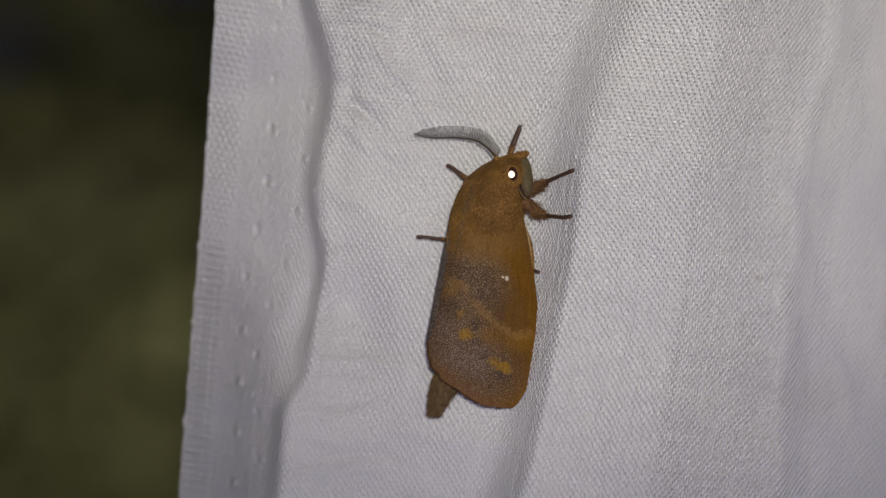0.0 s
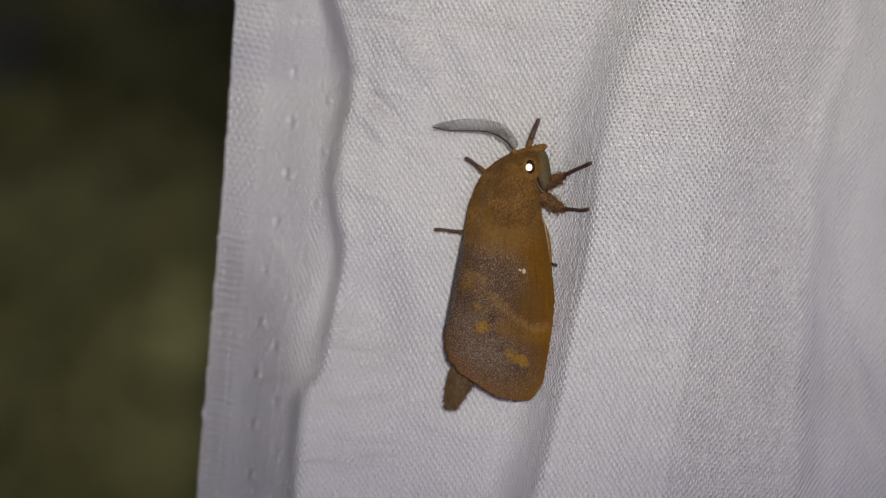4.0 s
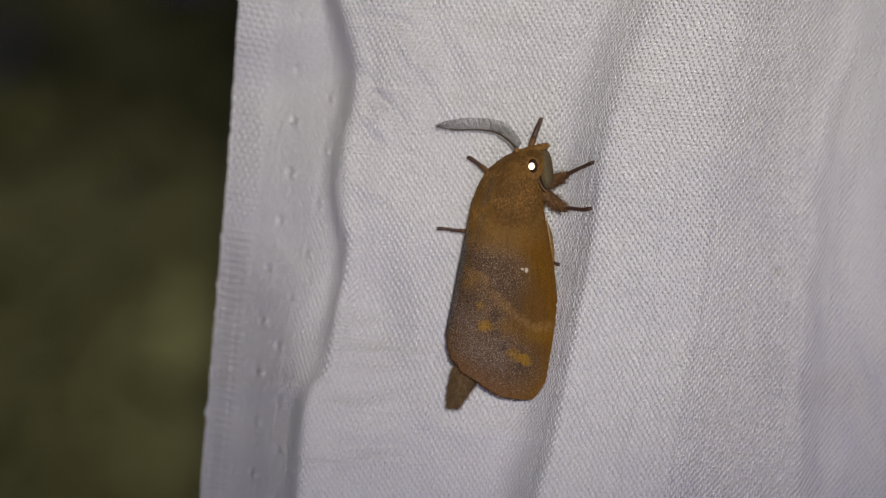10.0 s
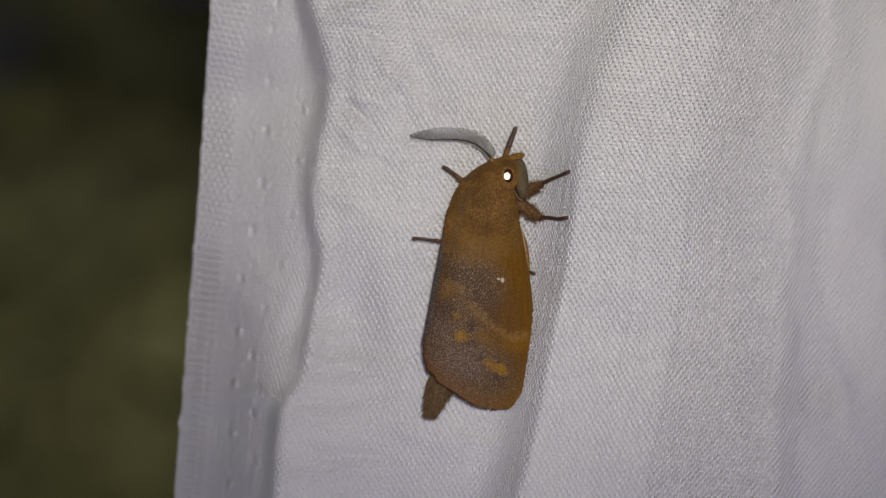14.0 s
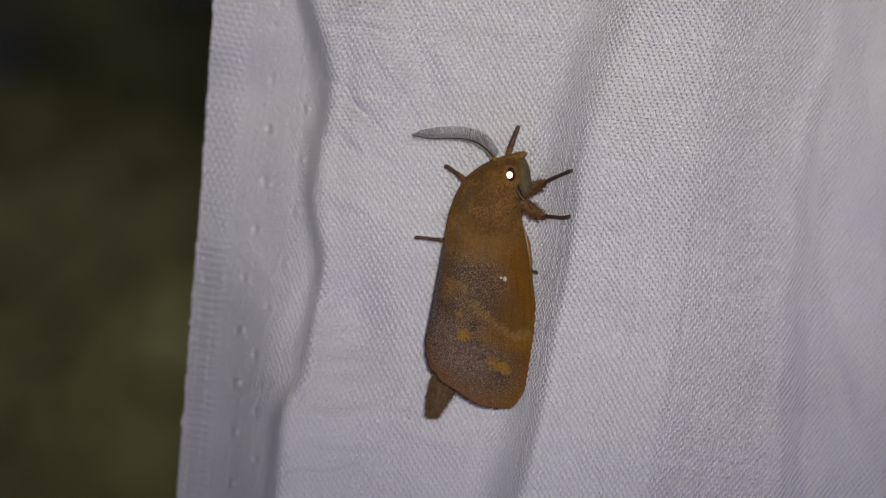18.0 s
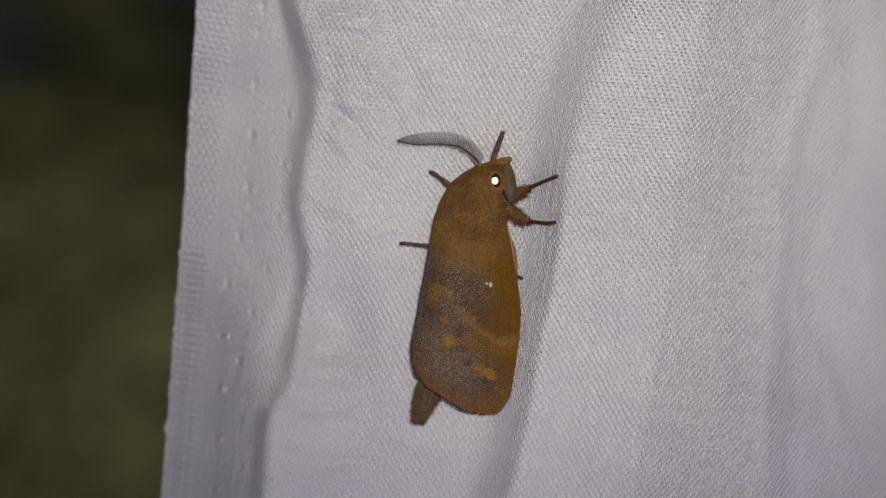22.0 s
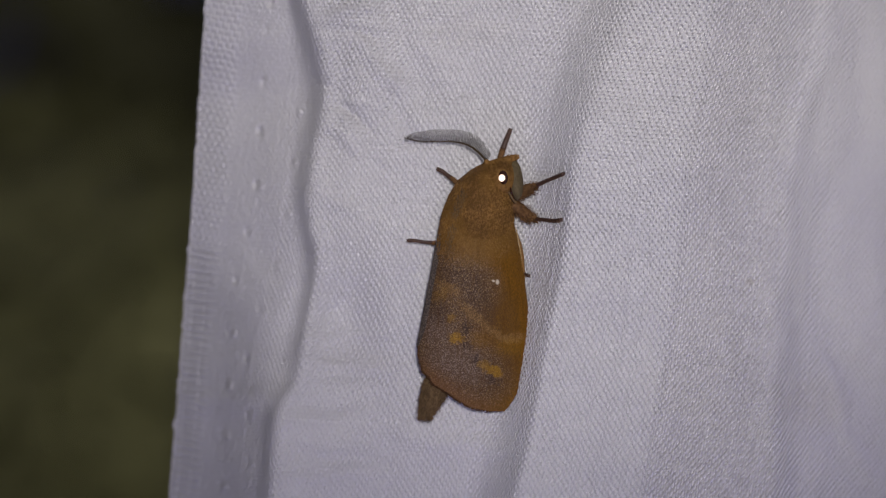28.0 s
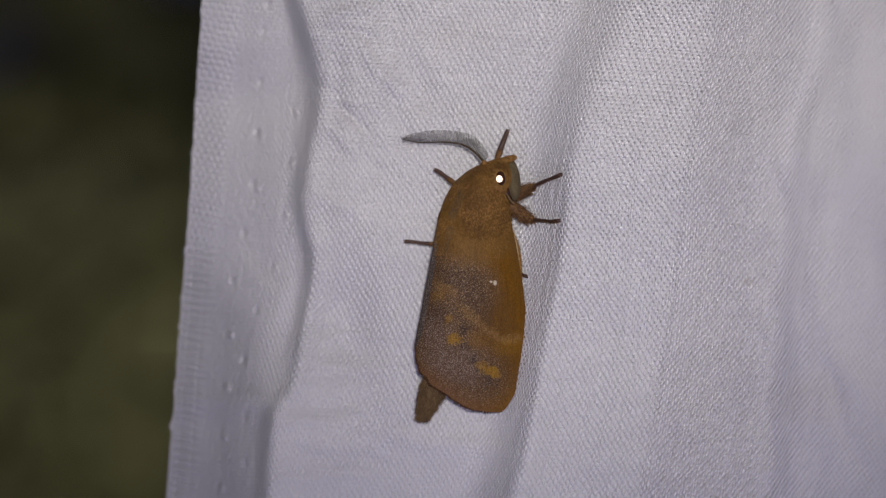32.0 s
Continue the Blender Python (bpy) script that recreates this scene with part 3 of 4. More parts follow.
# ---- the moth ----
wing_left = eased((330, 400, 430, 470, 510, 545, 585, 610, 630, 655, 675, 692, 700, 712, 720, 726, 729),
                  (782, 778, 771, 764, 756, 750, 742, 737, 740, 748, 764, 785, 803, 816, 829, 856, 886), 6)
wing_right = eased((330, 385, 410, 430, 460, 490, 520, 565, 590, 610, 650, 675, 705, 722, 729),
                   (905, 909, 913, 917, 922, 928, 932, 937, 939.5, 938.5, 934.5, 927, 910, 899, 890), 6)
roof_left = eased((330, 400, 500, 610, 730), (784, 770, 748, 724, 712), 30)
roof_high = eased((330, 400, 470, 560, 650, 729), (3.9, 4.1, 4.1, 3.8, 3.2, 2.3), 60)


def wing_h(x, y):
    """Height of the folded wings over the cloth, mm."""
    l, r = roof_left(y), wing_right(np.minimum(y, 640))
    m = l + 0.40 * (r - l)
    t = np.where(x < m, (x - m) / (m - l + 4), (x - m) / (r - m + 5))
    return 0.7 + roof_high(y) * np.power(np.clip(1 - np.abs(t) ** 2.3, 0, 1), 0.62)


body_left = eased((286, 290, 300, 310, 320, 345, 380, 420, 450, 470), (862, 850, 832, 820, 808, 793, 780, 773, 773, 782), 6)
body_right = eased((286, 292, 305, 320, 345, 365, 385, 420, 450, 470), (876, 888, 900, 906, 907, 910, 911, 908, 896, 870), 6)
body_high = eased((286, 300, 330, 370, 410, 440, 470), (2.4, 3.8, 4.7, 4.9, 4.6, 4.2, 3.2), 14)


def body_h(x, y):
    l, r = body_left(y), body_right(y)
    t = (x - (l + r) / 2) / ((r - l) / 2 + 1)
    h = 0.6 + body_high(y) * np.power(np.clip(1 - np.abs(t) ** 2.2, 0, 1), 0.55)
    m = np.clip((y - 385) / 60, 0, 1)
    m = m * m * (3 - 2 * m)
    return h * (1 - m) + (wing_h(x, y) - 0.12) * m


def patch_mesh(name, fx0, fx1, ys, cols, fh):
    """A surface between two side lines, of height fh."""
    y = np.asarray(ys)[:, None]
    t = 0.5 - 0.5 * np.cos(np.pi * np.linspace(0, 1, cols))[None, :]
    x = fx0(y) + t * (fx1(y) - fx0(y))
    y = y + 0 * t
    h = fh(x, y) + LIFT
    k = 1 - h / (DIST * 1000)
    co = np.stack([(x - 784) / UNIT * k, -h / 1000, (441 - y) / UNIT * k], -1)
    me = sheet_mesh(name, co)
    return me


def slab(me, thick):
    """Give a surface a thickness, backward from the lens."""
    bm = bmesh.new()
    bm.from_mesh(me)
    ret = bmesh.ops.extrude_face_region(bm, geom=bm.faces[:])
    for v in ret["geom"]:
        if isinstance(v, bmesh.types.BMVert):
            v.co.y += thick / 1000
    bm.normal_update()
    bm.to_mesh(me)
    bm.free()
    return me


def leg(parent, name, femur, tibia, tarsus, rng, fur_len, label=""):
    """One leg: furry thigh and shin, slim dark foot with two claws. Layout points (x, y, h, r)."""
    def rest(pts):
        return [(x, y, max(h, float(rise(x, y)) + 0.35 - LIFT), r) for x, y, h, r in pts]

    femur, tibia, tarsus = rest(femur), rest(tibia), rest(tarsus)
    root = new(name)
    root.parent = parent
    tagged(root, label)
    for nm, pts, mat in (("femur", femur, FUR_LEG), ("tibia", tibia, FUR_LEG), ("tarsus", tarsus, TARSUS)):
        if pts:
            part(nm, tube_mesh(nm, pts, 9), mat, root)
    # hair of thigh and shin in one tuft
    roots, ways, lens = [], [], []
    for pts, ln in ((femur, fur_len), (tibia, fur_len * 0.6), (tarsus, max(fur_len * 0.22, 2.4))):
        if not pts:
            continue
        d = dense([Vector(q) for q in pts], 8)
        for i in range(len(d) - 1):
            along = (on_moth(*d[i + 1][:3]) - on_moth(*d[i][:3]))
            for _ in range(int(10 + 16 * ln / max(fur_len, 1))):
                u = rng.uniform()
                q = d[i].lerp(d[i + 1], u)
                side = Vector((rng.standard_normal(), rng.standard_normal() * 0.7, rng.standard_normal() - 0.6)).normalized()
                roots.append(on_moth(q[0], q[1], q[2]) + side * q[3] * 0.8 / UNIT)
                ways.append(side * 0.8 + along.normalized() * 0.9)
                lens.append(ln * rng.uniform(0.5, 1.1) / UNIT)
    hairs("leg_fur", roots, ways, lens, 0.55, FUR_LEG, root, rng)
    # claws
    a, b = Vector(tarsus[-1]), Vector(tarsus[-2])
    d = (a - b)
    d = Vector((d[0], d[1])).normalized()
    for s in (-1, 1):
        p0 = (a[0], a[1], a[2], 1.6)
        p1 = (a[0] + d[0] * 2 + s * d[1] * 1.5, a[1] + d[1] * 2 - s * d[0] * 1.5, a[2] + 0.05, 1.1)
        p2 = (a[0] + d[0] * 3.2 + s * d[1] * 2.2, a[1] + d[1] * 3.2 - s * d[0] * 2.2, a[2] - 0.15, 0.5)
        part("claw", tube_mesh("claw", (p0, p1, p2), 6, 3), TARSUS, root)
    return root


def build_moth():
    rng = np.random.default_rng(11)
    moth = tagged(new("moth"), "furry ochre-brown moth resting on the white sheet, wings folded", "moth")
    moth.location = (0, 0, AXIS)

    # wings
    ys = np.concatenate([np.arange(372, 610, 2.0), np.arange(610, 729.2, 1.0)])
    ridge = lambda y: wing_left(y) + 10 * np.clip((640 - y) / 60, 0, 1) * np.clip((y - 380) / 60, 0.3, 1)
    scallop = lambda y: ridge(y) + 2.1 * np.sin(y / 3.9) * np.clip((y - 640) / 30, 0, 1)
    me = patch_mesh("right_forewing", scallop, wing_right, ys, 90, wing_h)
    slab(me, 0.10)
    right = part("right_forewing", me, WING, moth, "ochre wing dusted violet grey with a white spot")
    # the turned-away wing, its shade painted as darker scales
    lys = np.arange(414, 655, 2.0)
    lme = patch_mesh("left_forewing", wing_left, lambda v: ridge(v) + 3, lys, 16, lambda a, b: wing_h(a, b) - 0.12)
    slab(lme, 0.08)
    part("left_forewing", lme, SHADED_WING, moth, "wing folded steeply away, its shade put into the colour")
    # scale fringe of the outer edge
    roots, ways, lens = [], [], []
    for _ in range(900):
        yy = rng.uniform(612, 729)
        xx = float(scallop(np.array(yy)))
        roots.append(on_moth(xx + 0.6, yy, float(wing_h(np.array(xx), np.array(yy)))))
        nx, ny = (-0.75, 0.66) if yy < 705 else (-0.35, 0.94)
        ways.append((nx + 0.25 * rng.standard_normal(), 0.35, -ny + 0.2 * rng.standard_normal()))
        lens.append(rng.uniform(2.0, 5.0) / UNIT)
    hairs("wing_fringe", roots, ways, lens, 0.9, FRINGE, right, rng)
    # front edge of the wing, the glint along it put into the colour
    pts = [(float(wing_right(v)) + 1.5, v, 1.0 + 0.1 * math.sin(v / 30), 1.1 * math.sin(math.pi * (v - 396) / 72) + 0.2) for v in range(398, 466, 8)]
    part("wing_front_edge", tube_mesh("wing_front_edge", pts, 8), COSTA_GLINT, right, "front edge, its light glint painted pale straw")
    part("hindwing_edge", tube_mesh("hindwing_edge", [(914, 412, 0.8, 2.0), (921, 440, 0.7, 4.2), (925, 470, 0.7, 3.6), (928, 498, 0.7, 1.4)], 8), FUR, moth)

    # thorax and its fur
    tys = np.arange(286.5, 470, 2.0)
    tme = patch_mesh("thorax", body_left, body_right, tys, 60, body_h)
    slab(tme, 0.6)
    thorax = part("thorax", tme, FUR, moth, "furry ochre-brown thorax")
    roots, ways, lens = [], [], []
    for _ in range(16000):
        yy = rng.uniform(288, 470)
        if yy > 395 and rng.uniform() < (yy - 395) / 75:
            continue
        l, r = float(body_left(yy)), float(body_right(yy))
        xx = l + (r - l) * rng.uniform(0.005, 0.995)
        hh = float(max(body_h(np.array(xx), np.array(yy)), wing_h(np.array(xx), np.array(yy)) if yy > 385 else 0))
        f = (xx - (l + r) / 2) / ((r - l) / 2)
        roots.append(on_moth(xx, yy, hh - 0.02))
        ways.append((0.45 * f + 0.25 * rng.standard_normal() - 0.1, -0.22, -0.9 + 0.25 * rng.standard_normal()))
        lens.append(rng.uniform(2, 4.5) / UNIT)
    hairs("thorax_fur", roots, ways, lens, 0.55, FUR, thorax, rng)
    # shoulder tuft, darker
    roots, ways, lens = [], [], []
    for i in range(340):
        u = rng.uniform()
        xx, yy = (822 - 20 * u + 4 * rng.standard_normal(), 338 + 44 * u + 4 * rng.standard_normal()) if i % 3 else (802 - 10 * u + 4 * rng.standard_normal(), 398 + 42 * u + 4 * rng.standard_normal())
        roots.append(on_moth(xx, yy, float(max(body_h(np.array(xx), np.array(yy)), wing_h(np.array(xx), np.array(yy))))))
        ways.append((0.1 * rng.standard_normal(), -0.3, -1))
        lens.append(rng.uniform(5, 10) / UNIT)
    hairs("shoulder_tuft", roots, ways, lens, 0.5, FUR_DARK, thorax, rng)

    # abdomen
    spine = [(840, 470, 1.1, 26), (815, 560, 1.1, 26), (790, 630, 1.1, 25), (779, 668, 1.1, 24), (768, 698, 1.0, 19), (758, 722, 0.9, 11), (754, 734, 0.8, 5)]
    abdomen = part("abdomen", tube_mesh("abdomen", spine, 20), FUR_DARK, moth, "hairy umber tip beneath the wings")
    roots, ways, lens = [], [], []
    d = dense([Vector(q) for q in spine[3:]], 10)
    for i in range(len(d) - 1):
        for _ in range(130):
            q = d[i].lerp(d[i + 1], rng.uniform())
            w = rng.uniform(-math.pi, math.pi)
            roots.append(on_moth(q[0], q[1], q[2]) + Vector((math.cos(w), -abs(math.sin(w)), 0.1)) * q[3] / UNIT)
            ways.append((-0.28 + 0.32 * math.cos(w) + 0.18 * rng.standard_normal(), -0.1 * abs(math.sin(w)), -1))
            lens.append(rng.uniform(8, 18) / UNIT)
    hairs("abdomen_fur", roots, ways, lens, 0.6, FUR_DARK, abdomen, rng)

    # head
    head = part("head", ball_mesh("head", (888, 313, 3.0), (28, 31, 2.3), -10), FUR, moth)
    face = part("face_plate", ball_mesh("face_plate", (911.5, 318, 2.6), (14.0, 37, 1.9), -6), FACE, head, "greyish brown scaled face")
    part("brow", tube_mesh("brow", [(856, 293, 3.0, 5), (880, 287, 3.6, 6), (900, 282, 3.7, 6.2), (909, 280, 3.4, 6.0), (915, 278, 3.2, 5.0), (918, 277.5, 3.1, 3.0)], 12), FUR, head)
    part("mouthpart", tube_mesh("mouthpart", [(899, 338, 3.6, 1.2), (904, 347, 3.5, 1.8), (909, 355, 3.2, 2.2), (914, 359, 2.9, 1.5)], 8), FUR_DARK, head)
    part("eye", ball_mesh("eye", (890, 314, 4.7), (10.2, 14.2, 0.8), -8), EYE_DARK, head, "glossy dark compound eye")
    # added mirror disc, aimed midway between lens and torch for the eyeshine
    centre = on_moth(888, 315.5, 5.6)
    to_lens = (Vector((0, -DIST, 0)) - centre).normalized()
    to_torch = (Vector(TORCH) - Vector((0, 0, AXIS)) - centre).normalized()
    facing = (to_lens + to_torch).normalized()
    side = facing.cross(Vector((0, 0, 1))).normalized()
    up = side.cross(facing)
    verts, faces = [centre + facing * 0.00001], []
    for k in range(24):
        w = 2 * math.pi * k / 24
        verts.append(centre + side * math.cos(w) * 5.6 / UNIT + up * math.sin(w) * 6.2 / UNIT)
        faces.append((0, 1 + k, 1 + (k + 1) % 24))
    for k in range(24):
        verts.append(verts[1 + k] - facing * 0.0002)
        faces.append((1 + k, 25 + k, 25 + (k + 1) % 24, 1 + (k + 1) % 24))
    part("eye_shine", mesh_of("eye_shine", verts, faces, False), SHINE, head, "mirror disc added to throw the torch into the lens as eyeshine")
    roots, ways, lens = [], [], []
    for _ in range(2600):
        u, v = rng.uniform(-1, 1), rng.uniform(-1, 1)
        if u * u + v * v > 1:
            continue
        xx, yy = 888 + 29 * u, 311 + 30 * v
        if ((xx - 890) / 10.8) ** 2 + ((yy - 314) / 14.8) ** 2 < 1 or xx > 905:
            continue
        roots.append(on_moth(xx, yy, 3.0 + 2.25 * math.sqrt(max(0, 1 - u * u - v * v))))
        ways.append((-0.25 + 0.3 * u, -0.2, 0.1 - 0.7 * v))
        lens.append(rng.uniform(2, 4.5) / UNIT)
    for _ in range(420):
        u = rng.uniform()
        roots.append(on_moth(866 + 46 * u, 291 - 14 * u + 2.5 * rng.standard_normal(), 4.0))
        ways.append((1.0, -0.15, 0.35 + 0.2 * rng.standard_normal()))
        lens.append(rng.uniform(2, 5) / UNIT)
    hairs("head_fur", roots, ways, lens, 0.6, FUR, head, rng)

    roots, ways, lens = [], [], []
    for _ in range(800):
        u, v = rng.uniform(-1, 1), rng.uniform(-1, 1)
        if u * u + v * v < 1:
            t = radians(-6)
            x, y = 14 * u, 36 * v
            roots.append(on_moth(911.5 + x * math.cos(t) - y * math.sin(t), 318 + x * math.sin(t) + y * math.cos(t), 2.6 + 1.88 * math.sqrt(1 - u * u - v * v)))
            ways.append((0.2 + 0.15 * rng.standard_normal(), -0.05, -0.9))
            lens.append(rng.uniform(1.2, 2.4) / UNIT)
    hairs("face_scales", roots, ways, lens, 0.6, FACE, face, rng)
    # dark strip in place of the shade in the gap beside the face
    part("face_gap_shade", tube_mesh("face_gap_shade", [(899, 288, 4.1, 0.8), (899.5, 304, 4.35, 1.2), (901, 322, 4.4, 1.5), (905, 340, 4.1, 1.4), (910, 352, 3.6, 1.0)], 8), EYE_DARK, head)

    # antenna with its comb
    arc = [(861, 286, 3.2, 2.1), (848, 271, 2.5, 2.0), (832, 259, 1.9, 1.8), (815, 253, 1.4, 1.6), (795, 250.5, 1.0, 1.4), (772, 250.5, 0.8, 1.3), (750, 251, 0.6, 1.2), (730, 248, 0.5, 1.0), (715, 244.5, 0.4, 0.7)]
    antenna = part("antenna", tube_mesh("antenna", arc, 8), SHAFT, moth, "curved feathered antenna, grey comb on a brown shaft")
    verts, faces = [], []
    d = dense([Vector(q) for q in arc], 14)
    n = 58
    for i in range(n):
        u = (i + 0.5) / n
        f = u * (len(d) - 1)
        i0 = min(int(f), len(d) - 2)
        q, q2 = d[i0].lerp(d[i0 + 1], f - i0), d[i0].lerp(d[i0 + 1], f - i0 + 1)
        tx, ty = q2[0] - q[0], q2[1] - q[1]
        m = math.hypot(tx, ty) or 1
        tx, ty = tx / m, ty / m
        nx, ny = -ty, tx
        if ny > 0:
            nx, ny = -nx, -ny
        if u < 0.25:
            nx, ny = abs(nx), -abs(ny)
        ln = (21.5 * min(1, 0.66 + 1.7 * u) if u < 0.6 else 21.5 * (1 - ((u - 0.6) / 0.4) ** 1.7 * 0.93)) * rng.uniform(0.985, 1.015)
        line = []
        for j in range(5):
            s = j / 4
            line.append(on_moth(q[0] + nx * ln * s + tx * ln * 0.30 * s * s, q[1] + ny * ln * s + ty * ln * 0.30 * s * s, q[2] + 0.35 * math.sin(s * 2.2)))
        add_tube(verts, faces, line, [0.66 / UNIT] * 5, 4)
    part("comb", mesh_of("comb", verts, faces), COMB, antenna, "", "stuff")
    part("antenna_base", ball_mesh("antenna_base", (861, 287, 3.7), (5, 5, 0.35)), FUR, antenna)

    # legs
    leg(moth, "right_foreleg", [(905, 345, 2.0, 9), (922, 340, 1.7, 10), (938, 332, 1.4, 8)], [(938, 332, 1.4, 6), (950, 328, 1.0, 4)],
        [(948, 329, 1.0, 4), (965, 321, 0.7, 3.4), (982, 314, 0.6, 3.2), (997, 308, 0.7, 3.4)], rng, 14)
    leg(moth, "right_midleg", [(905, 362, 1.8, 10), (922, 372, 1.5, 11), (938, 384, 1.1, 7)], [(938, 384, 1.1, 5), (950, 388, 0.8, 3.5)],
        [(948, 388, 0.8, 3.4), (965, 389, 0.5, 3.0), (980, 391, 0.5, 3.0), (993, 389.5, 0.6, 3.3)], rng, 16)
    leg(moth, "right_hindleg", [], [(915, 478, 0.7, 3), (925, 484, 0.6, 3)], [(924, 483, 0.6, 3), (931, 486, 0.5, 2.6), (936, 488, 0.5, 3)], rng, 5)
    leg(moth, "left_foreleg", [(895, 290, 1.4, 5), (888, 283, 1.2, 5)], [(885, 280, 1.1, 5.2), (891, 260, 0.9, 5.0)],
        [(890, 264, 1.0, 5.2), (896, 248, 0.9, 4.8), (900, 238, 0.7, 4.2), (902.5, 230, 0.7, 4)], rng, 7)
    leg(moth, "left_midleg", [(830, 340, 1.6, 7), (812, 326, 1.2, 6)], [(812, 326, 1.2, 5), (798, 315, 0.9, 4.4)],
        [(799, 316, 0.9, 4.2), (789, 308, 0.7, 3.6), (782, 303, 0.6, 3.6), (775, 299.5, 0.7, 3.8)], rng, 5)
    leg(moth, "left_hindleg", [], [(790, 431, 0.9, 4), (765, 430, 0.7, 3.6)],
        [(768, 430, 0.7, 3.3), (750, 428.5, 0.5, 2.8), (735, 426, 0.4, 2.6), (722, 426, 0.5, 3.4)], rng, 4)
    return moth


# ---- night surroundings ----
def build_night():
    rng = np.random.default_rng(3)
    n = Nodes("dark_soil_and_grass", 0.95)
    n.colour(n.mix(n.noise(9, 5), (0.05, 0.045, 0.025), (0.10, 0.10, 0.045)))
    me = mesh_of("ground", [(-400, -400, 0), (400, -400, 0), (400, 400, 0), (-400, 400, 0)], [(0, 1, 2, 3)])
    me.materials.append(n.mat)
    tagged(new("ground", me), "dark grassy ground at night", "ground", kind="structure")
    # leaf colour brighter than real foliage, making up for weak lamplight
    leaf = Nodes("brightened_olive_leaf", 0.7)
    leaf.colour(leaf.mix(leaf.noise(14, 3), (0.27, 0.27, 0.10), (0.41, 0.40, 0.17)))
    bark = plain("grey_brown_bark", (0.12, 0.09, 0.06), 0.9)

    def shrub(cx, cy, top, rx, ry, count, size, label):
        ob = tagged(new("shrub"), label, "shrub")
        ob.location = (cx, cy, 0)
        for i in range(9):
            w = 2 * math.pi * i / 9
            verts, faces = [], []
            add_tube(verts, faces, [(0.04 * math.cos(w), 0.04 * math.sin(w), -0.02), (0.5 * rx * math.cos(w), 0.5 * ry * math.sin(w), top * 0.5), (0.7 * rx * math.cos(w), 0.7 * ry * math.sin(w), top * 0.85)],
                     [0.014, 0.009, 0.003], 6)
            part("stem", mesh_of("stem", verts, faces), bark, ob)
        verts, faces = [], []
        for _ in range(count):
            u = Vector(rng.standard_normal(3)).normalized() * rng.uniform(0.55, 1.0) ** 0.5
            lump = 1 + 0.07 * math.sin(5 * u.x + 1) * math.cos(4 * u.y) + 0.06 * rng.standard_normal()
            p = Vector((u.x * rx * lump, u.y * ry * lump, top * 0.5 + u.z * top * 0.5 * min(lump, 1.05)))
            if p.z < 0.02:
                p.z = abs(p.z) + 0.02
            d = Vector(rng.standard_normal(3) * (1, 0.45, 1)).normalized()
            e = d.cross(Vector((0.5 * rng.standard_normal(), -1, 0.5 * rng.standard_normal()))).normalized()
            ln, wd = size * rng.uniform(0.7, 1.3), size * 0.28
            s = len(verts)
            up = d.cross(e) * wd * 0.4
            verts += [p, p + d * ln * 0.5 + e * wd + up, p + d * ln, p + d * ln * 0.5 - e * wd + up, p + d * ln * 0.5]
            faces += [(s, s + 1, s + 4), (s + 1, s + 2, s + 4), (s + 2, s + 3, s + 4), (s + 3, s, s + 4)]
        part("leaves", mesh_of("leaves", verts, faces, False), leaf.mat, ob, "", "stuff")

    shrub(-0.35, 0.86, 0.925, 1.5, 0.42, 90000, 0.022, "low dense olive-green shrub in lamplight, leaf colour brightened, out of focus")
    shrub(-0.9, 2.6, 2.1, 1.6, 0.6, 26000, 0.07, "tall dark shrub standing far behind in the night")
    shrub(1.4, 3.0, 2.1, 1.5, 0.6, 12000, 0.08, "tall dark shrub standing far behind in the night")


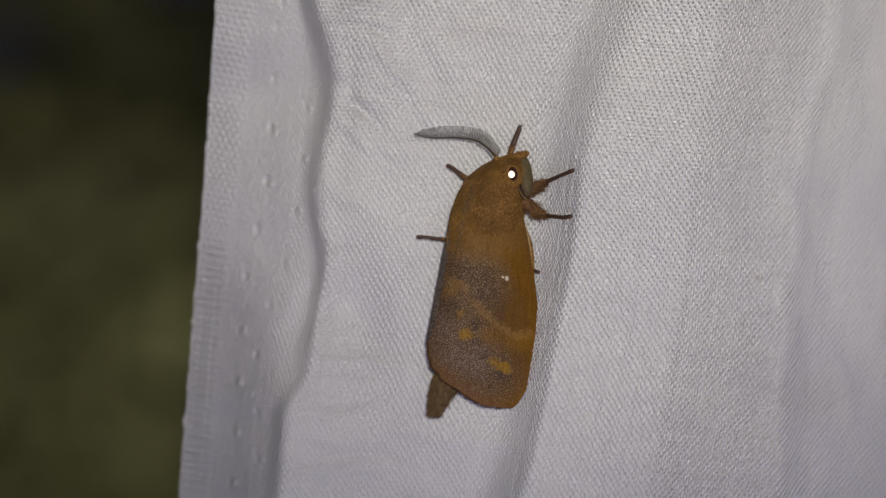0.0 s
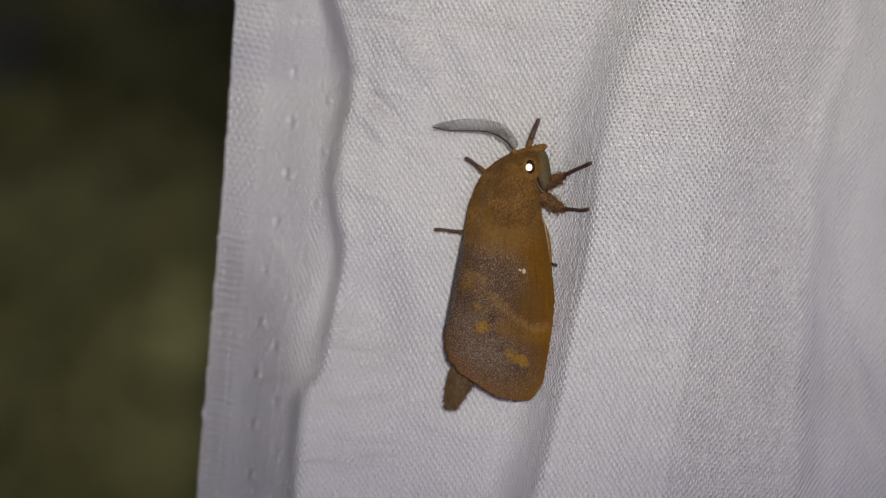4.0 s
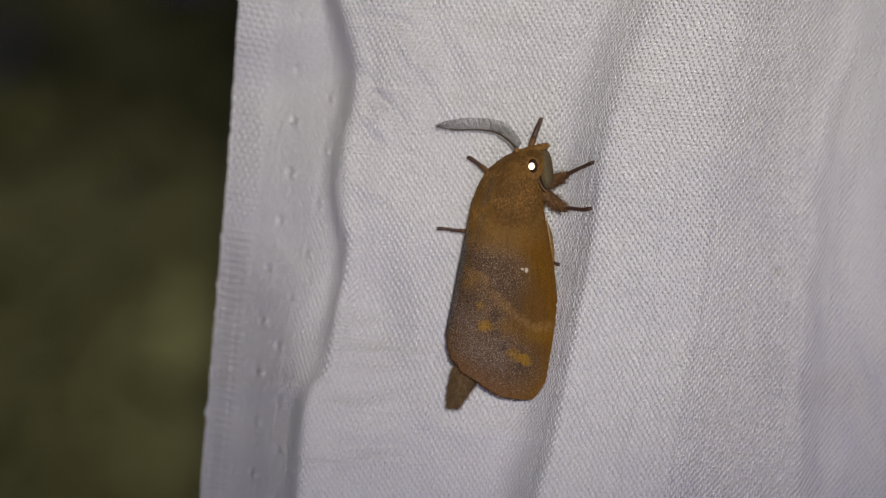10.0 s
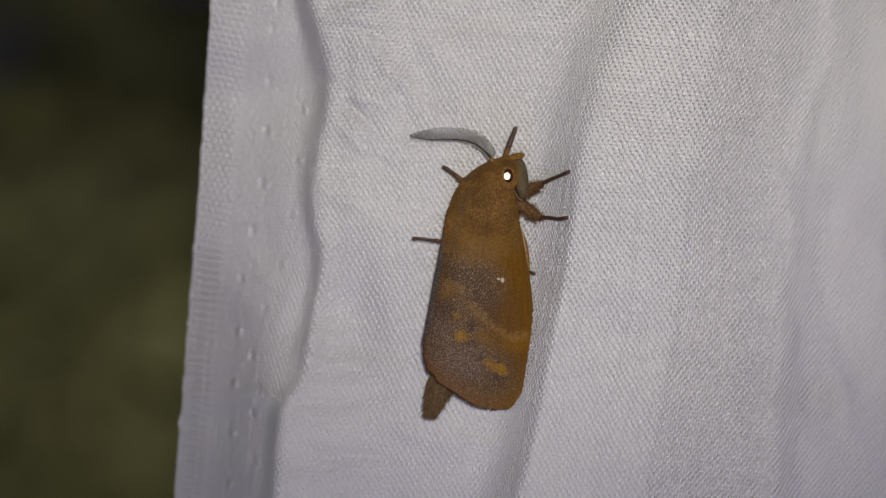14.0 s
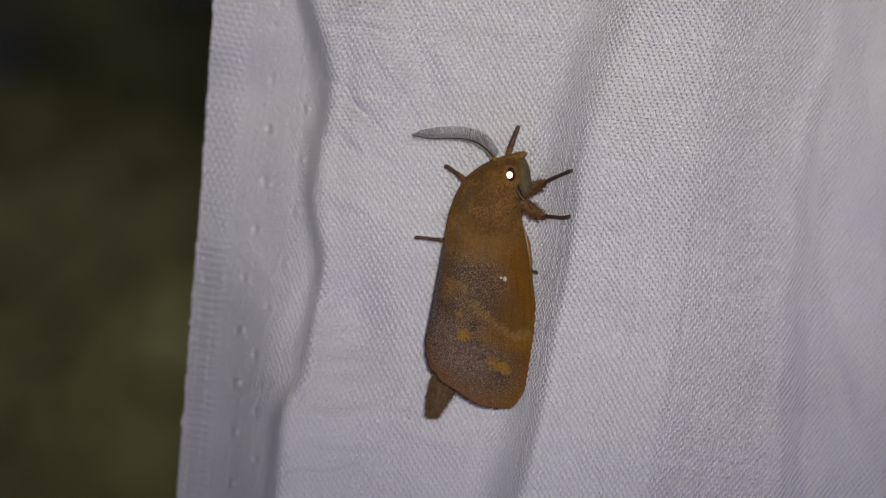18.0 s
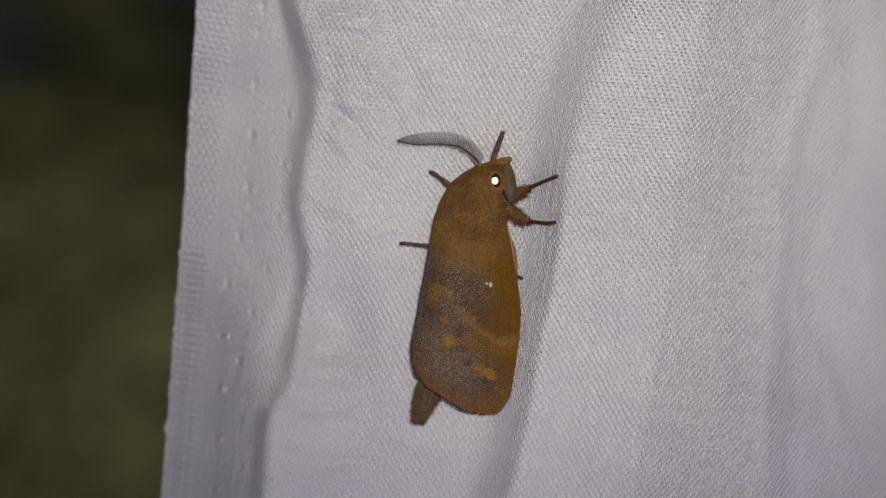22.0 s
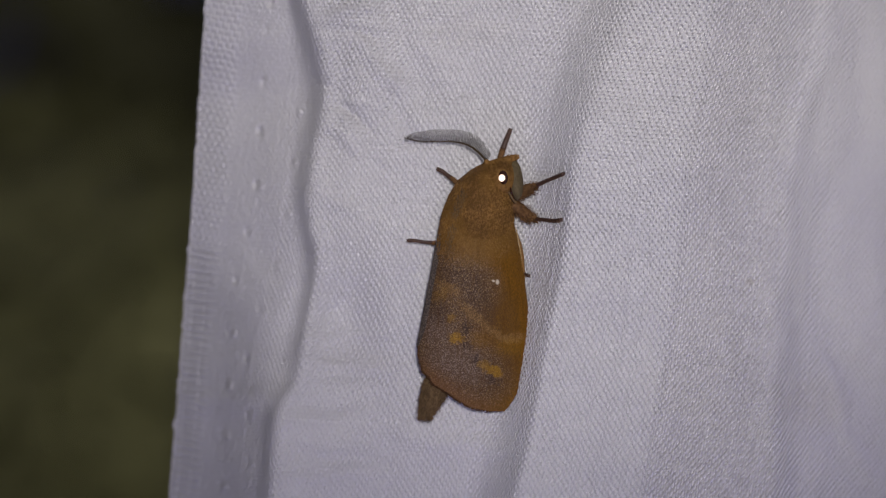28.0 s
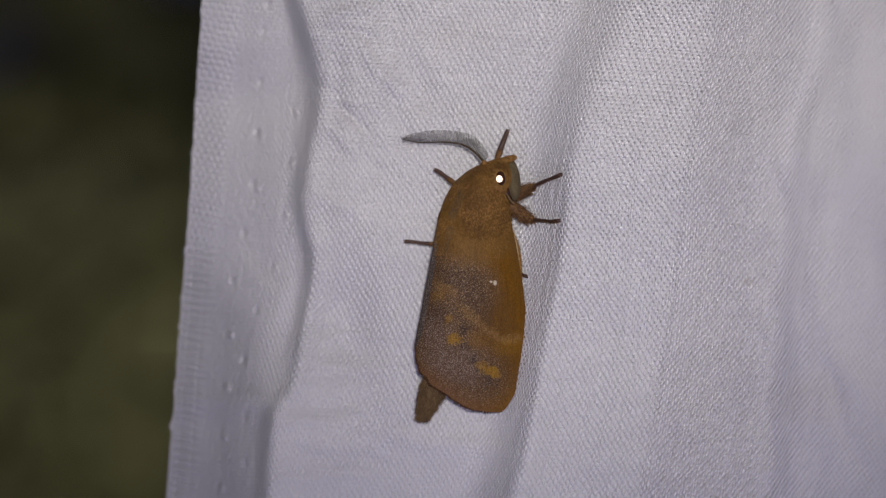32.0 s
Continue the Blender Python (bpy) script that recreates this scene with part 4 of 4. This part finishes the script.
# ---- sway of the sheet in the night breeze: seconds, mm aside, back, up, degrees of lean, turn and nod ----
SWAY = [
    (0.0, 1.07, 0.65, 0.39, 0.18, -0.24, -0.31), (0.5, 1.20, 0.69, 0.41, 0.22, -0.39, -0.34), (1.0, 1.39, 0.75, 0.48, 0.22, -0.51, -0.39), (1.5, 1.59, 0.83, 0.58, 0.25, -0.63, -0.45),
    (2.0, 1.91, 0.95, 0.70, 0.31, -0.75, -0.49), (2.5, 2.23, 1.08, 0.83, 0.36, -0.87, -0.54), (3.0, 2.49, 1.19, 0.92, 0.39, -0.97, -0.58), (3.5, 2.74, 1.26, 1.04, 0.42, -1.06, -0.60),
    (4.0, 3.03, 1.31, 1.16, 0.46, -1.15, -0.60), (4.5, 3.35, 1.35, 1.28, 0.50, -1.27, -0.60), (5.0, 3.67, 1.40, 1.40, 0.55, -1.41, -0.64), (5.5, 3.98, 1.46, 1.52, 0.60, -1.56, -0.71),
    (6.0, 4.26, 1.50, 1.63, 0.64, -1.70, -0.80), (6.5, 4.53, 1.54, 1.75, 0.70, -1.83, -0.88), (7.0, 4.76, 1.57, 1.83, 0.74, -1.96, -0.93), (7.5, 4.88, 1.58, 1.87, 0.75, -2.05, -0.97),
    (8.0, 4.87, 1.54, 1.86, 0.73, -2.06, -0.98), (8.5, 4.66, 1.46, 1.77, 0.73, -1.99, -0.96), (9.0, 4.27, 1.34, 1.63, 0.67, -1.82, -0.90), (9.5, 3.82, 1.21, 1.45, 0.59, -1.60, -0.80),
    (10.0, 3.32, 1.10, 1.26, 0.53, -1.39, -0.69), (10.5, 2.79, 1.01, 1.06, 0.45, -1.14, -0.61), (11.0, 2.23, 0.95, 0.84, 0.37, -0.90, -0.55), (11.5, 1.70, 0.89, 0.65, 0.29, -0.67, -0.48),
    (12.0, 1.29, 0.88, 0.48, 0.21, -0.49, -0.41), (12.5, 1.02, 0.89, 0.39, 0.18, -0.37, -0.35), (13.0, 0.82, 0.89, 0.29, 0.16, -0.27, -0.30), (13.5, 0.67, 0.86, 0.21, 0.10, -0.15, -0.27),
    (14.0, 0.58, 0.83, 0.21, 0.11, -0.09, -0.22), (14.5, 0.63, 0.79, 0.21, 0.08, -0.09, -0.18), (15.0, 0.66, 0.75, 0.23, 0.07, -0.10, -0.16), (15.5, 0.68, 0.73, 0.25, 0.07, -0.12, -0.16),
    (16.0, 0.71, 0.72, 0.27, 0.08, -0.15, -0.18), (16.5, 0.75, 0.73, 0.29, 0.10, -0.18, -0.21), (17.0, 0.81, 0.75, 0.29, 0.13, -0.21, -0.26), (17.5, 0.88, 0.74, 0.32, 0.10, -0.19, -0.32),
    (18.0, 0.86, 0.71, 0.32, 0.11, -0.13, -0.35), (18.5, 0.67, 0.65, 0.29, 0.13, -0.05, -0.31), (19.0, 0.41, 0.59, 0.19, 0.07, 0.06, -0.27), (19.5, 0.14, 0.54, 0.09, 0.03, 0.19, -0.23),
    (20.0, -0.11, 0.52, -0.04, 0.01, 0.31, -0.21), (20.5, -0.36, 0.51, -0.13, -0.04, 0.41, -0.19), (21.0, -0.55, 0.49, -0.20, -0.09, 0.51, -0.17), (21.5, -0.70, 0.46, -0.25, -0.09, 0.61, -0.14),
    (22.0, -0.79, 0.44, -0.30, -0.11, 0.68, -0.11), (22.5, -0.81, 0.43, -0.30, -0.11, 0.69, -0.09), (23.0, -0.79, 0.42, -0.28, -0.09, 0.68, -0.05), (23.5, -0.70, 0.41, -0.26, -0.07, 0.64, -0.06),
    (24.0, -0.61, 0.43, -0.23, -0.06, 0.57, -0.08), (24.5, -0.52, 0.45, -0.19, -0.05, 0.49, -0.10), (25.0, -0.37, 0.48, -0.12, -0.05, 0.38, -0.11), (25.5, -0.17, 0.49, -0.07, -0.03, 0.28, -0.10),
    (26.0, -0.01, 0.50, -0.02, -0.01, 0.19, -0.10), (26.5, 0.11, 0.51, 0.01, 0.01, 0.13, -0.11), (27.0, 0.15, 0.51, 0.03, 0.02, 0.09, -0.13), (27.5, 0.12, 0.51, 0.03, 0.03, 0.10, -0.14),
    (28.0, -0.00, 0.48, -0.00, 0.02, 0.14, -0.13), (28.5, -0.10, 0.46, -0.05, -0.01, 0.21, -0.13), (29.0, -0.26, 0.44, -0.10, -0.01, 0.30, -0.14), (29.5, -0.43, 0.42, -0.17, -0.03, 0.39, -0.15),
    (30.0, -0.56, 0.40, -0.22, -0.05, 0.46, -0.15), (30.5, -0.62, 0.39, -0.24, -0.05, 0.50, -0.13), (31.0, -0.58, 0.39, -0.23, -0.05, 0.50, -0.11), (31.5, -0.47, 0.41, -0.18, -0.05, 0.44, -0.09),
    (32.0, -0.28, 0.46, -0.09, -0.06, 0.35, -0.07),
]


def motions():
    rows = [(t, pose(x / 1000, y / 1000, AXIS + z / 1000, nod, lean, turn)) for t, x, y, z, lean, turn, nod in SWAY]
    walk(sheet, rows)
    walk(moth, rows)


sheet = build_sheet()
moth = build_moth()
build_night()
motions()
